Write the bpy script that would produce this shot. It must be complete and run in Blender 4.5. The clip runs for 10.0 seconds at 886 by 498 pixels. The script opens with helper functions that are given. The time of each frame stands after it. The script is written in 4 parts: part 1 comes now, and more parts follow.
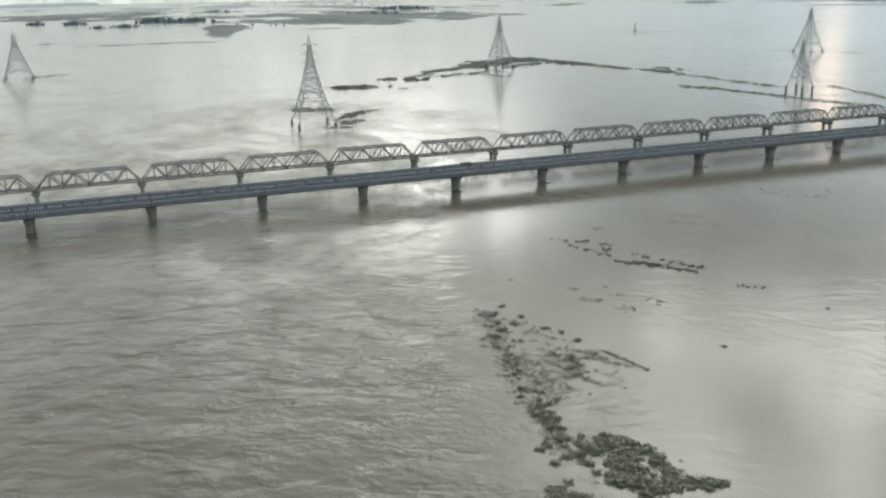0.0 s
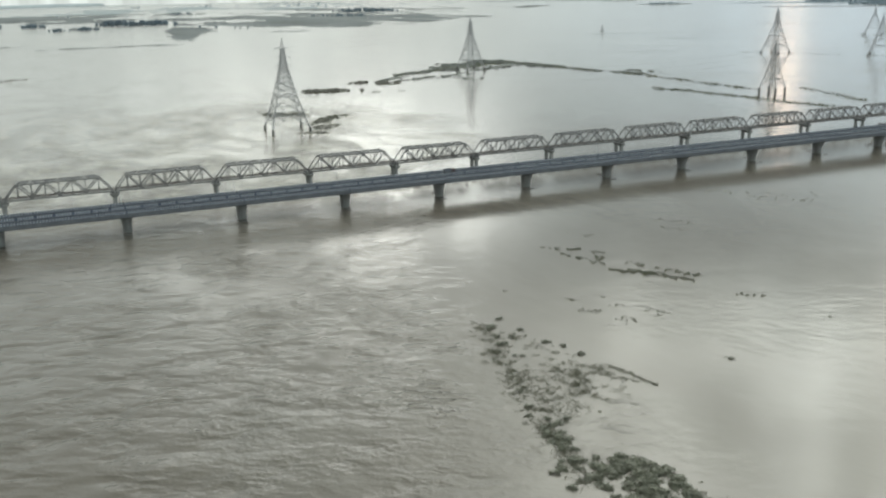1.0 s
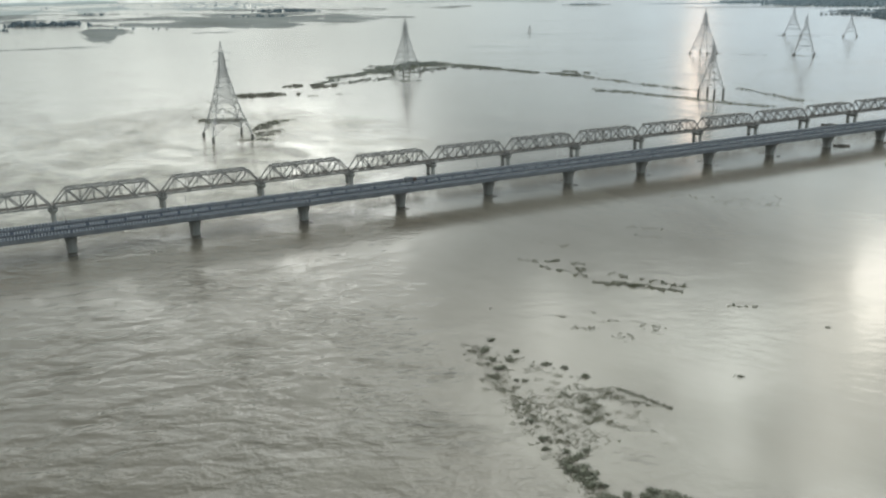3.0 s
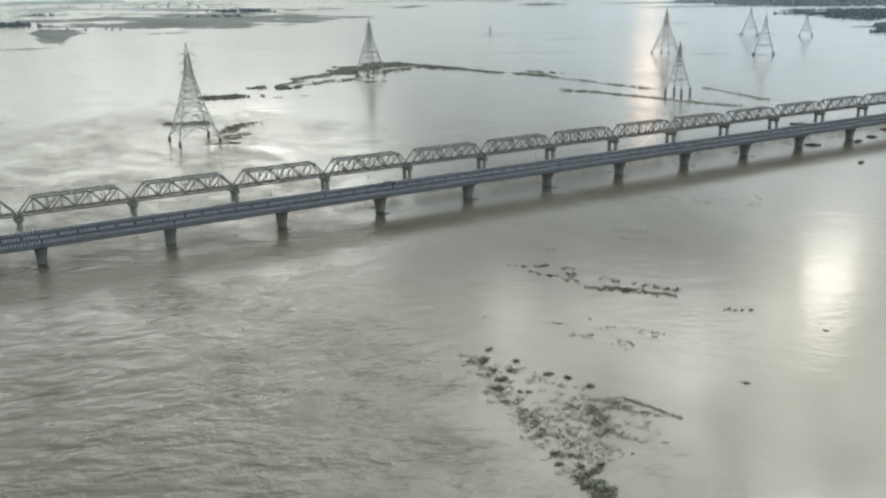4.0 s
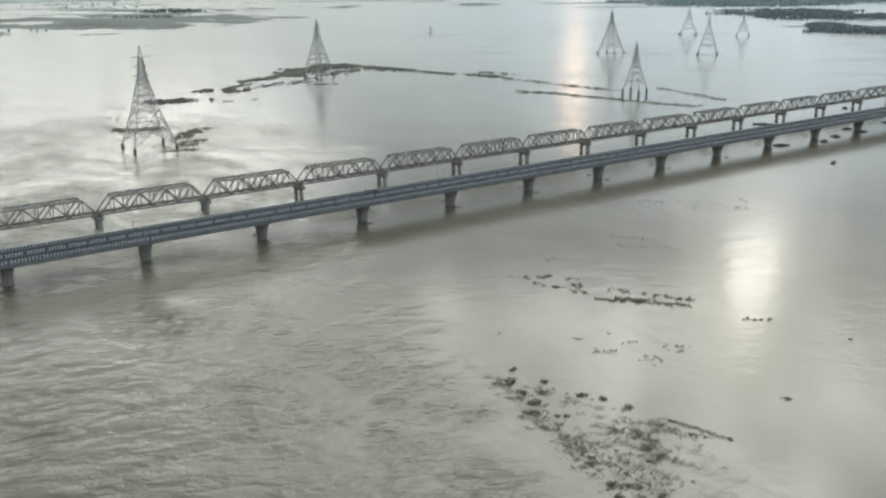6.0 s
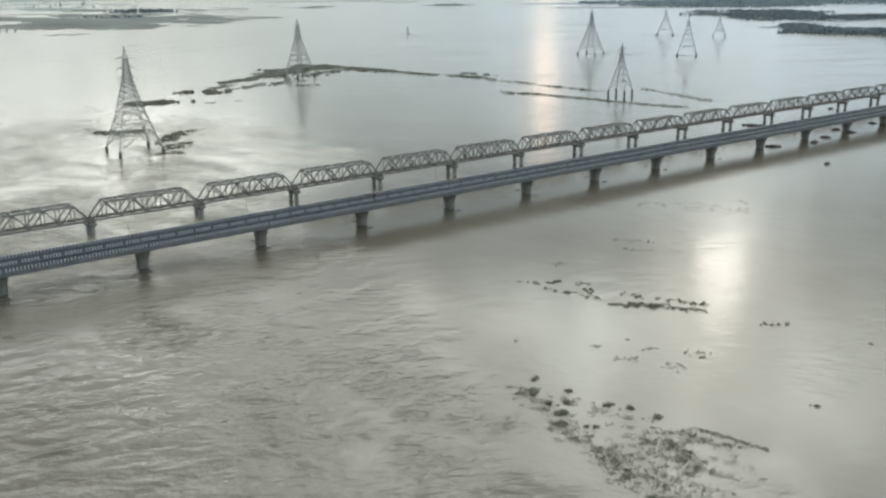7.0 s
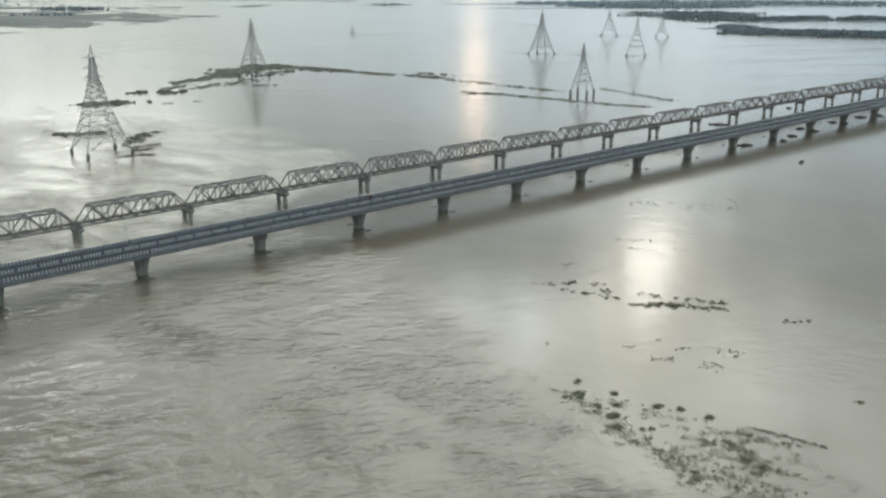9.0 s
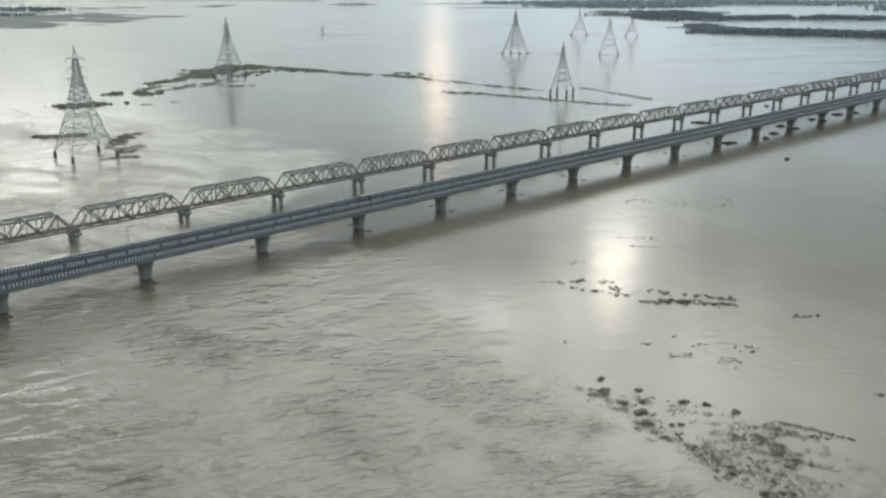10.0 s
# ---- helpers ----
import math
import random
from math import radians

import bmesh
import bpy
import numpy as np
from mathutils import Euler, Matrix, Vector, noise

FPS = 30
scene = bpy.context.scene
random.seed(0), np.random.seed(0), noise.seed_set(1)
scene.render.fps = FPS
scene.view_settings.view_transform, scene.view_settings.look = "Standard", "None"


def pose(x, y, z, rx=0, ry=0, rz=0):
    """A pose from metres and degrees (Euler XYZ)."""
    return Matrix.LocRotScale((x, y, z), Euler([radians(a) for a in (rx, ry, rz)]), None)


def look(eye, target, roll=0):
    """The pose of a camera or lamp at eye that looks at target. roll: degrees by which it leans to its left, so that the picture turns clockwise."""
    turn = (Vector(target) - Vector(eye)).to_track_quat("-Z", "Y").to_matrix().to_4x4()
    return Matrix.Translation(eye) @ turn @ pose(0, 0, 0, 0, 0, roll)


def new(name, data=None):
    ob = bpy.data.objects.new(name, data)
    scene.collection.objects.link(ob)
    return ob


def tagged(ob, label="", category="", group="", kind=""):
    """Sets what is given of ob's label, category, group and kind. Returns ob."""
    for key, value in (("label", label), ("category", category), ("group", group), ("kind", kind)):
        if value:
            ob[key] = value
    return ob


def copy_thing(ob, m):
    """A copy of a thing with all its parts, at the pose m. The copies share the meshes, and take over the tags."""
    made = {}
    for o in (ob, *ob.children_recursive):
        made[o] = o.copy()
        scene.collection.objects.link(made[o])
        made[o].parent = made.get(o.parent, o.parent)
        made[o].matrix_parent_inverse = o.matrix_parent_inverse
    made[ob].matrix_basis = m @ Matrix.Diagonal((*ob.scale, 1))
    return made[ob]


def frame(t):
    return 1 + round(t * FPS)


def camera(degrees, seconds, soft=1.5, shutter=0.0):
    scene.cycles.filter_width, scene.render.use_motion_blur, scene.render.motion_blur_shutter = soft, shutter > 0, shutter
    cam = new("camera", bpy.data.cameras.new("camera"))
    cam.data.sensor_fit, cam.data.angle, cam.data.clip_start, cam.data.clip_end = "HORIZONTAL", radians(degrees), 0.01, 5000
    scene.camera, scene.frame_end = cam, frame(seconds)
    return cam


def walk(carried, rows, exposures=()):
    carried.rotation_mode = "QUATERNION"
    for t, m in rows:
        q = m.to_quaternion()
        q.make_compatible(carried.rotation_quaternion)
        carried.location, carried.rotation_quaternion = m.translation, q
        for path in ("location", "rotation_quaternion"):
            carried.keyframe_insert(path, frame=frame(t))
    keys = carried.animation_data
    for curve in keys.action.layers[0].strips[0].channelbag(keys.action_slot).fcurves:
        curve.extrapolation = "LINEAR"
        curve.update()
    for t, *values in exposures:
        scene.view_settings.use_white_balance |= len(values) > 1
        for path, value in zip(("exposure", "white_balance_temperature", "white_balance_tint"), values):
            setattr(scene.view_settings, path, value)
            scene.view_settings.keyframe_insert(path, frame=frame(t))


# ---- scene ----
cam = camera(51.8, 10.0, soft=2.5)
PATH = [
    (0, (-0.835, -4.79, 101.517), (-0.181, -2.988, 100.948), -1.2),
    (0.5, (-3.521, 1.569, 101.795), (-2.832, 3.359, 101.23), -1.3),
    (1, (-6.079, 7.652, 102.063), (-5.353, 9.427, 101.496), -1.2),
    (1.5, (-8.619, 13.433, 102.243), (-7.857, 15.192, 101.674), -1.1),
    (2, (-11.306, 19.302, 102.475), (-10.507, 21.045, 101.906), -1.2),
    (2.5, (-14.079, 25.284, 102.751), (-13.24, 27.008, 102.182), -1.1),
    (4, (-22.946, 43.373, 103.451), (-21.984, 45.031, 102.879), -1.0),
    (4.5, (-25.983, 49.655, 103.548), (-24.984, 51.29, 102.975), -1.0),
    (5, (-29.033, 56.137, 103.616), (-28.003, 57.753, 103.042), -1.0),
    (5.5, (-32.067, 62.749, 103.675), (-31.007, 64.345, 103.101), -0.9),
    (7, (-41.822, 82.075, 103.838), (-40.685, 83.617, 103.264), -0.7),
    (7.5, (-45.828, 87.794, 103.749), (-44.663, 89.315, 103.175), -0.5),
    (8, (-50.526, 93.161, 103.669), (-49.333, 94.66, 103.094), -0.4),
    (8.5, (-55.69, 98.286, 103.601), (-54.468, 99.761, 103.026), -0.3),
    (9, (-61.147, 103.391, 103.554), (-59.896, 104.841, 102.979), -0.2),
    (9.5, (-66.716, 108.604, 103.54), (-65.434, 110.027, 102.963), -0.2),
    (10, (-72.235, 113.847, 103.534), (-70.927, 115.246, 102.958), -0.2),
]
walk(cam, [(t, look(eye, target, roll)) for t, eye, target, roll in PATH])

# ---------------------------------------------------------------- sky and sun
SUN_AZ, SUN_EL = 54.2, 17.2          # degrees from +y towards +x, and above the horizon


def aim(az, el):
    a, e = radians(az), radians(el)
    return Vector((math.sin(a) * math.cos(e), math.cos(a) * math.cos(e), math.sin(e)))


class Nodes:
    """Short hand for building a node tree."""

    def __init__(self, tree):
        self.tree = tree

    def add(self, kind, **values):
        n = self.tree.nodes.new(kind)
        for k, v in values.items():
            setattr(n, k, v)
        return n

    def wire(self, a, b):
        self.tree.links.new(a, b)

    def put(self, socket, value):
        if isinstance(value, bpy.types.NodeSocket):
            self.wire(value, socket)
        else:
            socket.default_value = value

    def math(self, op, a, b=None, c=None, clamp=False):
        n = self.add("ShaderNodeMath", operation=op, use_clamp=clamp)
        for s, v in zip(n.inputs, (a, b, c)):
            if v is not None:
                self.put(s, v)
        return n.outputs[0]

    def vec(self, op, a, b=None):
        n = self.add("ShaderNodeVectorMath", operation=op)
        self.put(n.inputs[0], a)
        if b is not None:
            self.put(n.inputs[3 if op == "SCALE" else 1], b)
        return n.outputs["Value"] if op in ("DOT_PRODUCT", "LENGTH", "DISTANCE") else n.outputs[0]

    def noise(self, vector, scale, detail=4.0, rough=0.55, warp=0.0):
        n = self.add("ShaderNodeTexNoise")
        self.put(n.inputs["Vector"], vector)
        for k, v in (("Scale", scale), ("Detail", detail), ("Roughness", rough), ("Distortion", warp)):
            n.inputs[k].default_value = v
        return n.outputs["Fac"]

    def ramp(self, value, a, b, lo=0.0, hi=1.0):
        n = self.add("ShaderNodeMapRange", interpolation_type="SMOOTHSTEP")
        for s, v in zip(n.inputs, (value, a, b, lo, hi)):
            self.put(s, v)
        return n.outputs[0]

    def mix(self, f, a, b):
        n = self.add("ShaderNodeMix", data_type="RGBA")
        self.put(n.inputs[0], f)
        self.put(n.inputs[6], (*a, 1) if isinstance(a, tuple) else a)
        self.put(n.inputs[7], (*b, 1) if isinstance(b, tuple) else b)
        return n.outputs[2]

    def stretch(self, vector, sx, sy, sz, turn=0.0):
        n = self.add("ShaderNodeMapping")
        self.put(n.inputs["Vector"], vector)
        n.inputs["Rotation"].default_value = (0, 0, radians(turn))
        n.inputs["Scale"].default_value = (sx, sy, sz)
        return n.outputs[0]

    def turned(self, vector, heading, along, across):
        """Coordinates turned first and scaled after: crests lie square to the heading."""
        return self.stretch(self.stretch(vector, 1.0, 1.0, 1.0, heading), along, across, 1.0)

    def ridge(self, value, sharp):
        """Narrow crests where a noise crosses its middle."""
        r = self.math("SUBTRACT", 1.0, self.math("MULTIPLY", self.math("ABSOLUTE", self.math("SUBTRACT", value, 0.5)), sharp), clamp=True)
        return self.math("MULTIPLY", r, r)


def build_sky():
    world = bpy.data.worlds.new("overcast_evening")
    scene.world = world
    world.use_nodes = True
    world.node_tree.nodes.clear()
    n = Nodes(world.node_tree)
    sky = n.add("ShaderNodeTexSky", sky_type="NISHITA", sun_disc=False)
    sky.sun_elevation, sky.sun_rotation = radians(SUN_EL), radians(SUN_AZ)
    sky.air_density, sky.dust_density = 1.0, 1.0
    d = n.vec("NORMALIZE", n.add("ShaderNodeTexCoord").outputs["Generated"])
    sep = n.add("ShaderNodeSeparateXYZ")
    n.wire(d, sep.inputs[0])
    z = n.math("MAXIMUM", sep.outputs[2], 0.0)
    flat = n.add("ShaderNodeCombineXYZ")
    w = n.math("ADD", z, 0.22)
    n.wire(n.math("DIVIDE", sep.outputs[0], w), flat.inputs[0])
    n.wire(n.math("DIVIDE", sep.outputs[1], w), flat.inputs[1])
    flat.inputs[2].default_value = 3.7
    big = n.noise(flat.outputs[0], 1.5, 7.0, 0.58, 0.4)
    cloud = n.ramp(big, 0.34, 0.66, 0.0, 1.0)

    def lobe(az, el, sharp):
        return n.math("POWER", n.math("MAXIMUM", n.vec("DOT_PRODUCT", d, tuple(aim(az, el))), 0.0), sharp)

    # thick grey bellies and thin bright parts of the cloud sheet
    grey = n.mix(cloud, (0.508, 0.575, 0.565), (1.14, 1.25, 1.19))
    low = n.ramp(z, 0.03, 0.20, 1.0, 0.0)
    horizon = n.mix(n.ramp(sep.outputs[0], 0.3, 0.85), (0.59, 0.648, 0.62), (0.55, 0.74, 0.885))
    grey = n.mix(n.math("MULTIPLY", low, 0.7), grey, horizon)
    # bright patches placed by bearing to lighten the water that mirrors them
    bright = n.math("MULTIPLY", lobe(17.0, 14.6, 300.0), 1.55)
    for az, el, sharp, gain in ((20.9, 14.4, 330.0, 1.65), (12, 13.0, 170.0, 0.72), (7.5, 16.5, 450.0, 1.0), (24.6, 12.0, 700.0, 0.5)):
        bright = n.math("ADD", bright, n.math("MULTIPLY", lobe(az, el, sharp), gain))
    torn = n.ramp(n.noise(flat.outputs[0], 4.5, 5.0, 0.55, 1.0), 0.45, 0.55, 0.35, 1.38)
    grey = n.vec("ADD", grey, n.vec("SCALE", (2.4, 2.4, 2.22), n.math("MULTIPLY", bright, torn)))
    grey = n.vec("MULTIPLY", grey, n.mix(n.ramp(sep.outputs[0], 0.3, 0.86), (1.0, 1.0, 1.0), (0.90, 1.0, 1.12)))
    # added glows at two bearings, lifting the left and far right water
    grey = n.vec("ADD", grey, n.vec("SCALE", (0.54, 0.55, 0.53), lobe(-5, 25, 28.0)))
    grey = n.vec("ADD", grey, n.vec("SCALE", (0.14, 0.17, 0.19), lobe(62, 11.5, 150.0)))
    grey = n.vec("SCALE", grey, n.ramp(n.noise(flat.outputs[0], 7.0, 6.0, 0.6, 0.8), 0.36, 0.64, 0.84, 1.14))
    # cloud bank beside the sun, then dark patches placed to dim water reflections
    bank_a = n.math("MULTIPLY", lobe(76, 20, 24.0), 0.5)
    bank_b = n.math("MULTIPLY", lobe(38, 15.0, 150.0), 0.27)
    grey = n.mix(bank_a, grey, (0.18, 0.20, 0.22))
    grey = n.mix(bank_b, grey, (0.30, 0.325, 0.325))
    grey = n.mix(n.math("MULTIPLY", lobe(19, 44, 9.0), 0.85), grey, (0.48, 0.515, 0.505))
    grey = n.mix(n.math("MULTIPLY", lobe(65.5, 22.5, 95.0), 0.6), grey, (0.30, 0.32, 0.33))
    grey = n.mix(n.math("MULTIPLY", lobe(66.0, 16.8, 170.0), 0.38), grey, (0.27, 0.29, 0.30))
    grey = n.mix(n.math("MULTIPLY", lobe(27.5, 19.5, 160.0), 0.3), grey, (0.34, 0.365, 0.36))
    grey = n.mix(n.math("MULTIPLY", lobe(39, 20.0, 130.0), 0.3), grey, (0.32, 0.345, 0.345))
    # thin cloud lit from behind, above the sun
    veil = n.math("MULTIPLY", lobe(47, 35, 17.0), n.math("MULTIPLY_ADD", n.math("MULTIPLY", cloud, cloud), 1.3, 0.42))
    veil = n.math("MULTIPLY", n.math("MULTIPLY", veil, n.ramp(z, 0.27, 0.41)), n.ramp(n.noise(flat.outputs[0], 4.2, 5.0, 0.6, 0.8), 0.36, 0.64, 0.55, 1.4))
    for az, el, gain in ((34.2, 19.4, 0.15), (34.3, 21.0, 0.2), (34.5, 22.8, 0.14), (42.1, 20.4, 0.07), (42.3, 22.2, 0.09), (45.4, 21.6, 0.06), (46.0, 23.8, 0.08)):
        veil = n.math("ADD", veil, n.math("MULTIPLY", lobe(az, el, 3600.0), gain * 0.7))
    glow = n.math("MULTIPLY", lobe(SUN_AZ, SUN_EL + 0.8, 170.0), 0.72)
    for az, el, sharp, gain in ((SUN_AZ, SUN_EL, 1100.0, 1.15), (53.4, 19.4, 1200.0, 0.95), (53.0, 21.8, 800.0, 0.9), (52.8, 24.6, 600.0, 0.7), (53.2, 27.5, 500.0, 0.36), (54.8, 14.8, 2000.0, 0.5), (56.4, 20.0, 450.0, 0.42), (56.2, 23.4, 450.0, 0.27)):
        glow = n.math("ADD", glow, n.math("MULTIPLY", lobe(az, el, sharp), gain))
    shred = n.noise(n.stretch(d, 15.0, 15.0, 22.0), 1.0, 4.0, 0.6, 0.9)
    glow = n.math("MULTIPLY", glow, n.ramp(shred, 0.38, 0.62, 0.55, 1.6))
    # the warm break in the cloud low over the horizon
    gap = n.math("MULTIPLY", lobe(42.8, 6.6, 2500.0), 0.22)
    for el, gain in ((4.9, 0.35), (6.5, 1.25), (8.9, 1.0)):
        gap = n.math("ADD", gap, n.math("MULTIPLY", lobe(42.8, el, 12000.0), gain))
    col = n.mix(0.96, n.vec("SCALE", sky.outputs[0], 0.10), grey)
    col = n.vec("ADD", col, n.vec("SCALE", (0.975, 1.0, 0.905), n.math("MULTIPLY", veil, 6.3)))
    # added glow high in the sky that brightens water round the thicket
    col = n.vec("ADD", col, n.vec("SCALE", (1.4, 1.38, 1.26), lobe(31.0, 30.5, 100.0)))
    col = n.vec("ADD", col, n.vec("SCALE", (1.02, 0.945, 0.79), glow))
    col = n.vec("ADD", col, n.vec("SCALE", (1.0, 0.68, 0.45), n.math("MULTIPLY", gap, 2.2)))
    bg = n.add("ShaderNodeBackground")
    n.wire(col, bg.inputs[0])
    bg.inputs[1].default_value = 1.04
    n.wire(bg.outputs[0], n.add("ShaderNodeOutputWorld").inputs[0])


build_sky()
sun = new("sun", bpy.data.lights.new("sun", "SUN"))
sun.data.energy, sun.data.angle, sun.data.color = 0.006, radians(3.0), (1.0, 0.95, 0.86)
sun.matrix_world = look(aim(SUN_AZ, SUN_EL) * 900, (0, 0, 0))


# ---------------------------------------------------------------- materials
def material(name, rough=0.8, metal=0.0, ior=1.45):
    m = bpy.data.materials.new(name)
    m.use_nodes = True
    n = Nodes(m.node_tree)
    p = m.node_tree.nodes["Principled BSDF"]
    p.inputs["Roughness"].default_value = rough
    p.inputs["Metallic"].default_value = metal
    p.inputs["IOR"].default_value = ior
    return m, n, p


def surface(name, a, b, scale, rough=0.8, metal=0.0, fine=None, bump=0.0, depth=0.02, streak=(1, 1, 1)):
    """Two tones mixed at two scales, with a fine relief."""
    m, n, p = material(name, rough, metal)
    at = n.add("ShaderNodeTexCoord").outputs["Object"]
    spread = n.stretch(at, *streak)
    f = n.noise(spread, scale, 6.0, 0.6)
    g = n.noise(at, fine or scale * 9, 4.0, 0.6)
    f = n.ramp(n.math("ADD", n.math("MULTIPLY", f, 0.65), n.math("MULTIPLY", g, 0.35)), 0.32, 0.68)
    n.wire(n.mix(f, a, b), p.inputs["Base Color"])
    n.wire(n.math("MULTIPLY_ADD", g, 0.25, rough - 0.12), p.inputs["Roughness"])
    if bump:
        k = n.add("ShaderNodeBump")
        k.inputs["Strength"].default_value, k.inputs["Distance"].default_value = bump, depth
        n.wire(g, k.inputs["Height"])
        n.wire(k.outputs[0], p.inputs["Normal"])
    return m


def foliage(name, a, b, rough=0.55):
    m, n, p = material(name, rough)
    geo = n.add("ShaderNodeNewGeometry")
    at = n.add("ShaderNodeTexCoord").outputs["Object"]
    f = n.math("ADD", n.math("MULTIPLY", geo.outputs["Random Per Island"], 0.6), n.math("MULTIPLY", n.noise(at, 0.35, 3.0), 0.4))
    n.wire(n.mix(f, a, b), p.inputs["Base Color"])
    return m


BOILS = ((79, 398, 22, 0.8), (38, 402, 24, 1.2), (5, 400, 30, 1.4), (-45, 395, 34, 1.2), (112, 402, 20, 0.7), (60, 440, 26, 0.8), (39, 351, 17, 1.7), (50, 336, 12, 1.3), (70, 311, 14, 0.6), (75, 282, 17, 0.7),
         (182, 690, 55, 0.6), (110, 760, 60, 0.6), (245, 650, 40, 0.4), (128, 385, 26, 0.4), (40, 228, 14, 0.5), (63, 216, 16, 0.5), (72, 205, 14, 0.6), (30, 500, 60, 0.5))     # eddies: x, y, radius, strength


def river_water():
    m, n, p = material("river_water", 0.1, 0.0, 1.333)
    at = n.add("ShaderNodeTexCoord").outputs["Object"]
    sep = n.add("ShaderNodeSeparateXYZ")
    n.wire(at, sep.inputs[0])
    x, y = sep.outputs[0], sep.outputs[1]
    # silt plumes drawn out along the flow
    flow = n.stretch(at, 1.0, 0.45, 1.0, 18)
    silt = n.noise(flow, 0.012, 6.0, 0.6, 0.8)
    fine = n.noise(flow, 0.11, 5.0, 0.6, 0.5)
    f = n.ramp(n.math("ADD", n.math("MULTIPLY", silt, 0.86), n.math("MULTIPLY", fine, 0.14)), 0.35, 0.65)
    # the main current is rough, the drowned fields lie calm
    wob = n.math("MULTIPLY_ADD", n.noise(at, 0.02, 3.0), 90.0, -45.0)
    bulge = n.math("MULTIPLY", n.ramp(y, 440.0, 540.0, 0.0, 92.0), n.ramp(y, 760.0, 900.0, 1.0, 0.0))
    edge = n.math("ADD", n.math("SUBTRACT", n.math("SUBTRACT", x, bulge), n.math("MULTIPLY_ADD", y, 0.14, 62.0)), wob)
    current = n.ramp(edge, -25.0, 25.0, 1.0, 0.0)
    # bright cloud sheen put into the colour above the bridge; drowned fields slightly paler
    cloud_sheen = n.math("MULTIPLY", current, n.ramp(y, 425.0, 470.0, 0.0, n.ramp(y, 600.0, 900.0, 0.9, 0.35)))
    cloud_sheen = n.math("MULTIPLY", cloud_sheen, n.ramp(n.noise(flow, 0.035, 4.0, 0.6, 1.2), 0.38, 0.6, 0.35, 1.25))
    calm = n.math("MULTIPLY", n.math("SUBTRACT", 1.0, current), n.ramp(y, 200.0, 300.0, 1.0, 0.0))
    brown = n.mix(n.math("MULTIPLY", calm, 0.45), n.mix(f, (0.103, 0.090, 0.072), (0.130, 0.119, 0.101)), (0.18, 0.168, 0.144))
    n.wire(n.mix(cloud_sheen, brown, (0.275, 0.257, 0.218)), p.inputs["Base Color"])
    # above the bridge a smoother tongue of water runs beside the main stream
    tongue = n.math("MULTIPLY", n.ramp(x, 142.0, 166.0), n.ramp(y, 470.0, 540.0))
    current = n.math("MULTIPLY", current, n.math("MULTIPLY_ADD", tongue, -0.5, 1.0))
    far = n.ramp(y, 560.0, 900.0, 1.0, 0.14)
    # the reach below the bridge runs smoother, the reach above it boils
    lee = n.math("MULTIPLY", n.ramp(y, 280.0, 340.0, 1.0, 0.75), n.ramp(y, 408.0, 430.0, 1.0, n.ramp(n.noise(n.stretch(at, 1.0, 0.5, 1.0, 20), 0.016, 4.0, 0.55, 1.6), 0.42, 0.60, 0.4, 1.7)))
    patch = n.ramp(n.noise(n.stretch(at, 1.0, 0.6, 1.0, 25), 0.025, 3.0, 0.5, 1.2), 0.38, 0.64, 0.62, 1.35)
    amp = n.math("MULTIPLY", n.math("MULTIPLY_ADD", current, 0.94, 0.06), n.math("MULTIPLY", n.math("MULTIPLY", patch, lee), far))
    boil = 0.0
    for bx, by, br, bs in BOILS:
        off = n.add("ShaderNodeCombineXYZ")
        n.wire(n.math("SUBTRACT", x, bx), off.inputs[0])
        n.wire(n.math("MULTIPLY", n.math("SUBTRACT", y, by), 0.6), off.inputs[1])
        boil = n.math("ADD", boil, n.ramp(n.vec("LENGTH", off.outputs[0]), br * 0.2, br, bs, 0.0))
    amp = n.math("MULTIPLY", amp, n.ramp(n.noise(at, 0.055, 2.0), 0.35, 0.65, 0.6, 1.25))
    boil = n.math("MULTIPLY", boil, n.ramp(n.noise(at, 0.07, 3.0), 0.38, 0.62, 0.3, 1.3))
    chop = n.noise(n.turned(at, 27, 0.5, 0.7), 1.0, 2.0, 0.5, 0.2)
    tiny = n.noise(n.turned(at, 10, 1.1, 1.9), 1.0, 2.0, 0.5)
    roll = n.noise(n.turned(at, 20, 0.07, 0.12), 1.0, 2.0, 0.42, 0.3)
    curl = n.noise(n.turned(at, 36, 0.22, 0.34), 1.0, 2.0, 0.45, 0.3)
    swell = n.noise(n.turned(at, 12, 0.04, 0.07), 1.0, 3.0, 0.5, 0.5)
    surge = n.ridge(n.noise(n.turned(at, 14, 0.022, 0.05), 1.0, 3.0, 0.5, 0.9), 4.0)
    near = n.ramp(y, 400.0, 440.0, 1.0, 0.9)
    gust = n.math("MULTIPLY", n.ramp(n.noise(at, 0.03, 2.0), 0.4, 0.62, 0.16, 0.36), n.ramp(x, 0.0, 70.0, 0.7, 1.0))

    def level(w, gain):
        """The wave about its mean, so that a change of strength lifts nothing."""
        return n.math("MULTIPLY", n.math("SUBTRACT", w, 0.5), gain)

    seethe = n.ridge(n.noise(n.turned(at, 24, 0.10, 0.22), 1.0, 3.0, 0.5, 1.0), 3.6)
    wave = level(chop, gust)
    for w, gain in ((roll, n.math("MULTIPLY", near, n.ramp(x, 0.0, 70.0, 2.0, 0.95))), (curl, n.math("MULTIPLY", near, n.ramp(x, 0.0, 70.0, 0.4, 0.62))), (swell, 1.0), (surge, n.ramp(y, 400.0, 450.0, 0.0, 0.6)), (tiny, 0.10), (seethe, n.ramp(y, 430.0, 470.0, 0.0, 0.4))):
        wave = n.math("ADD", wave, level(w, gain))
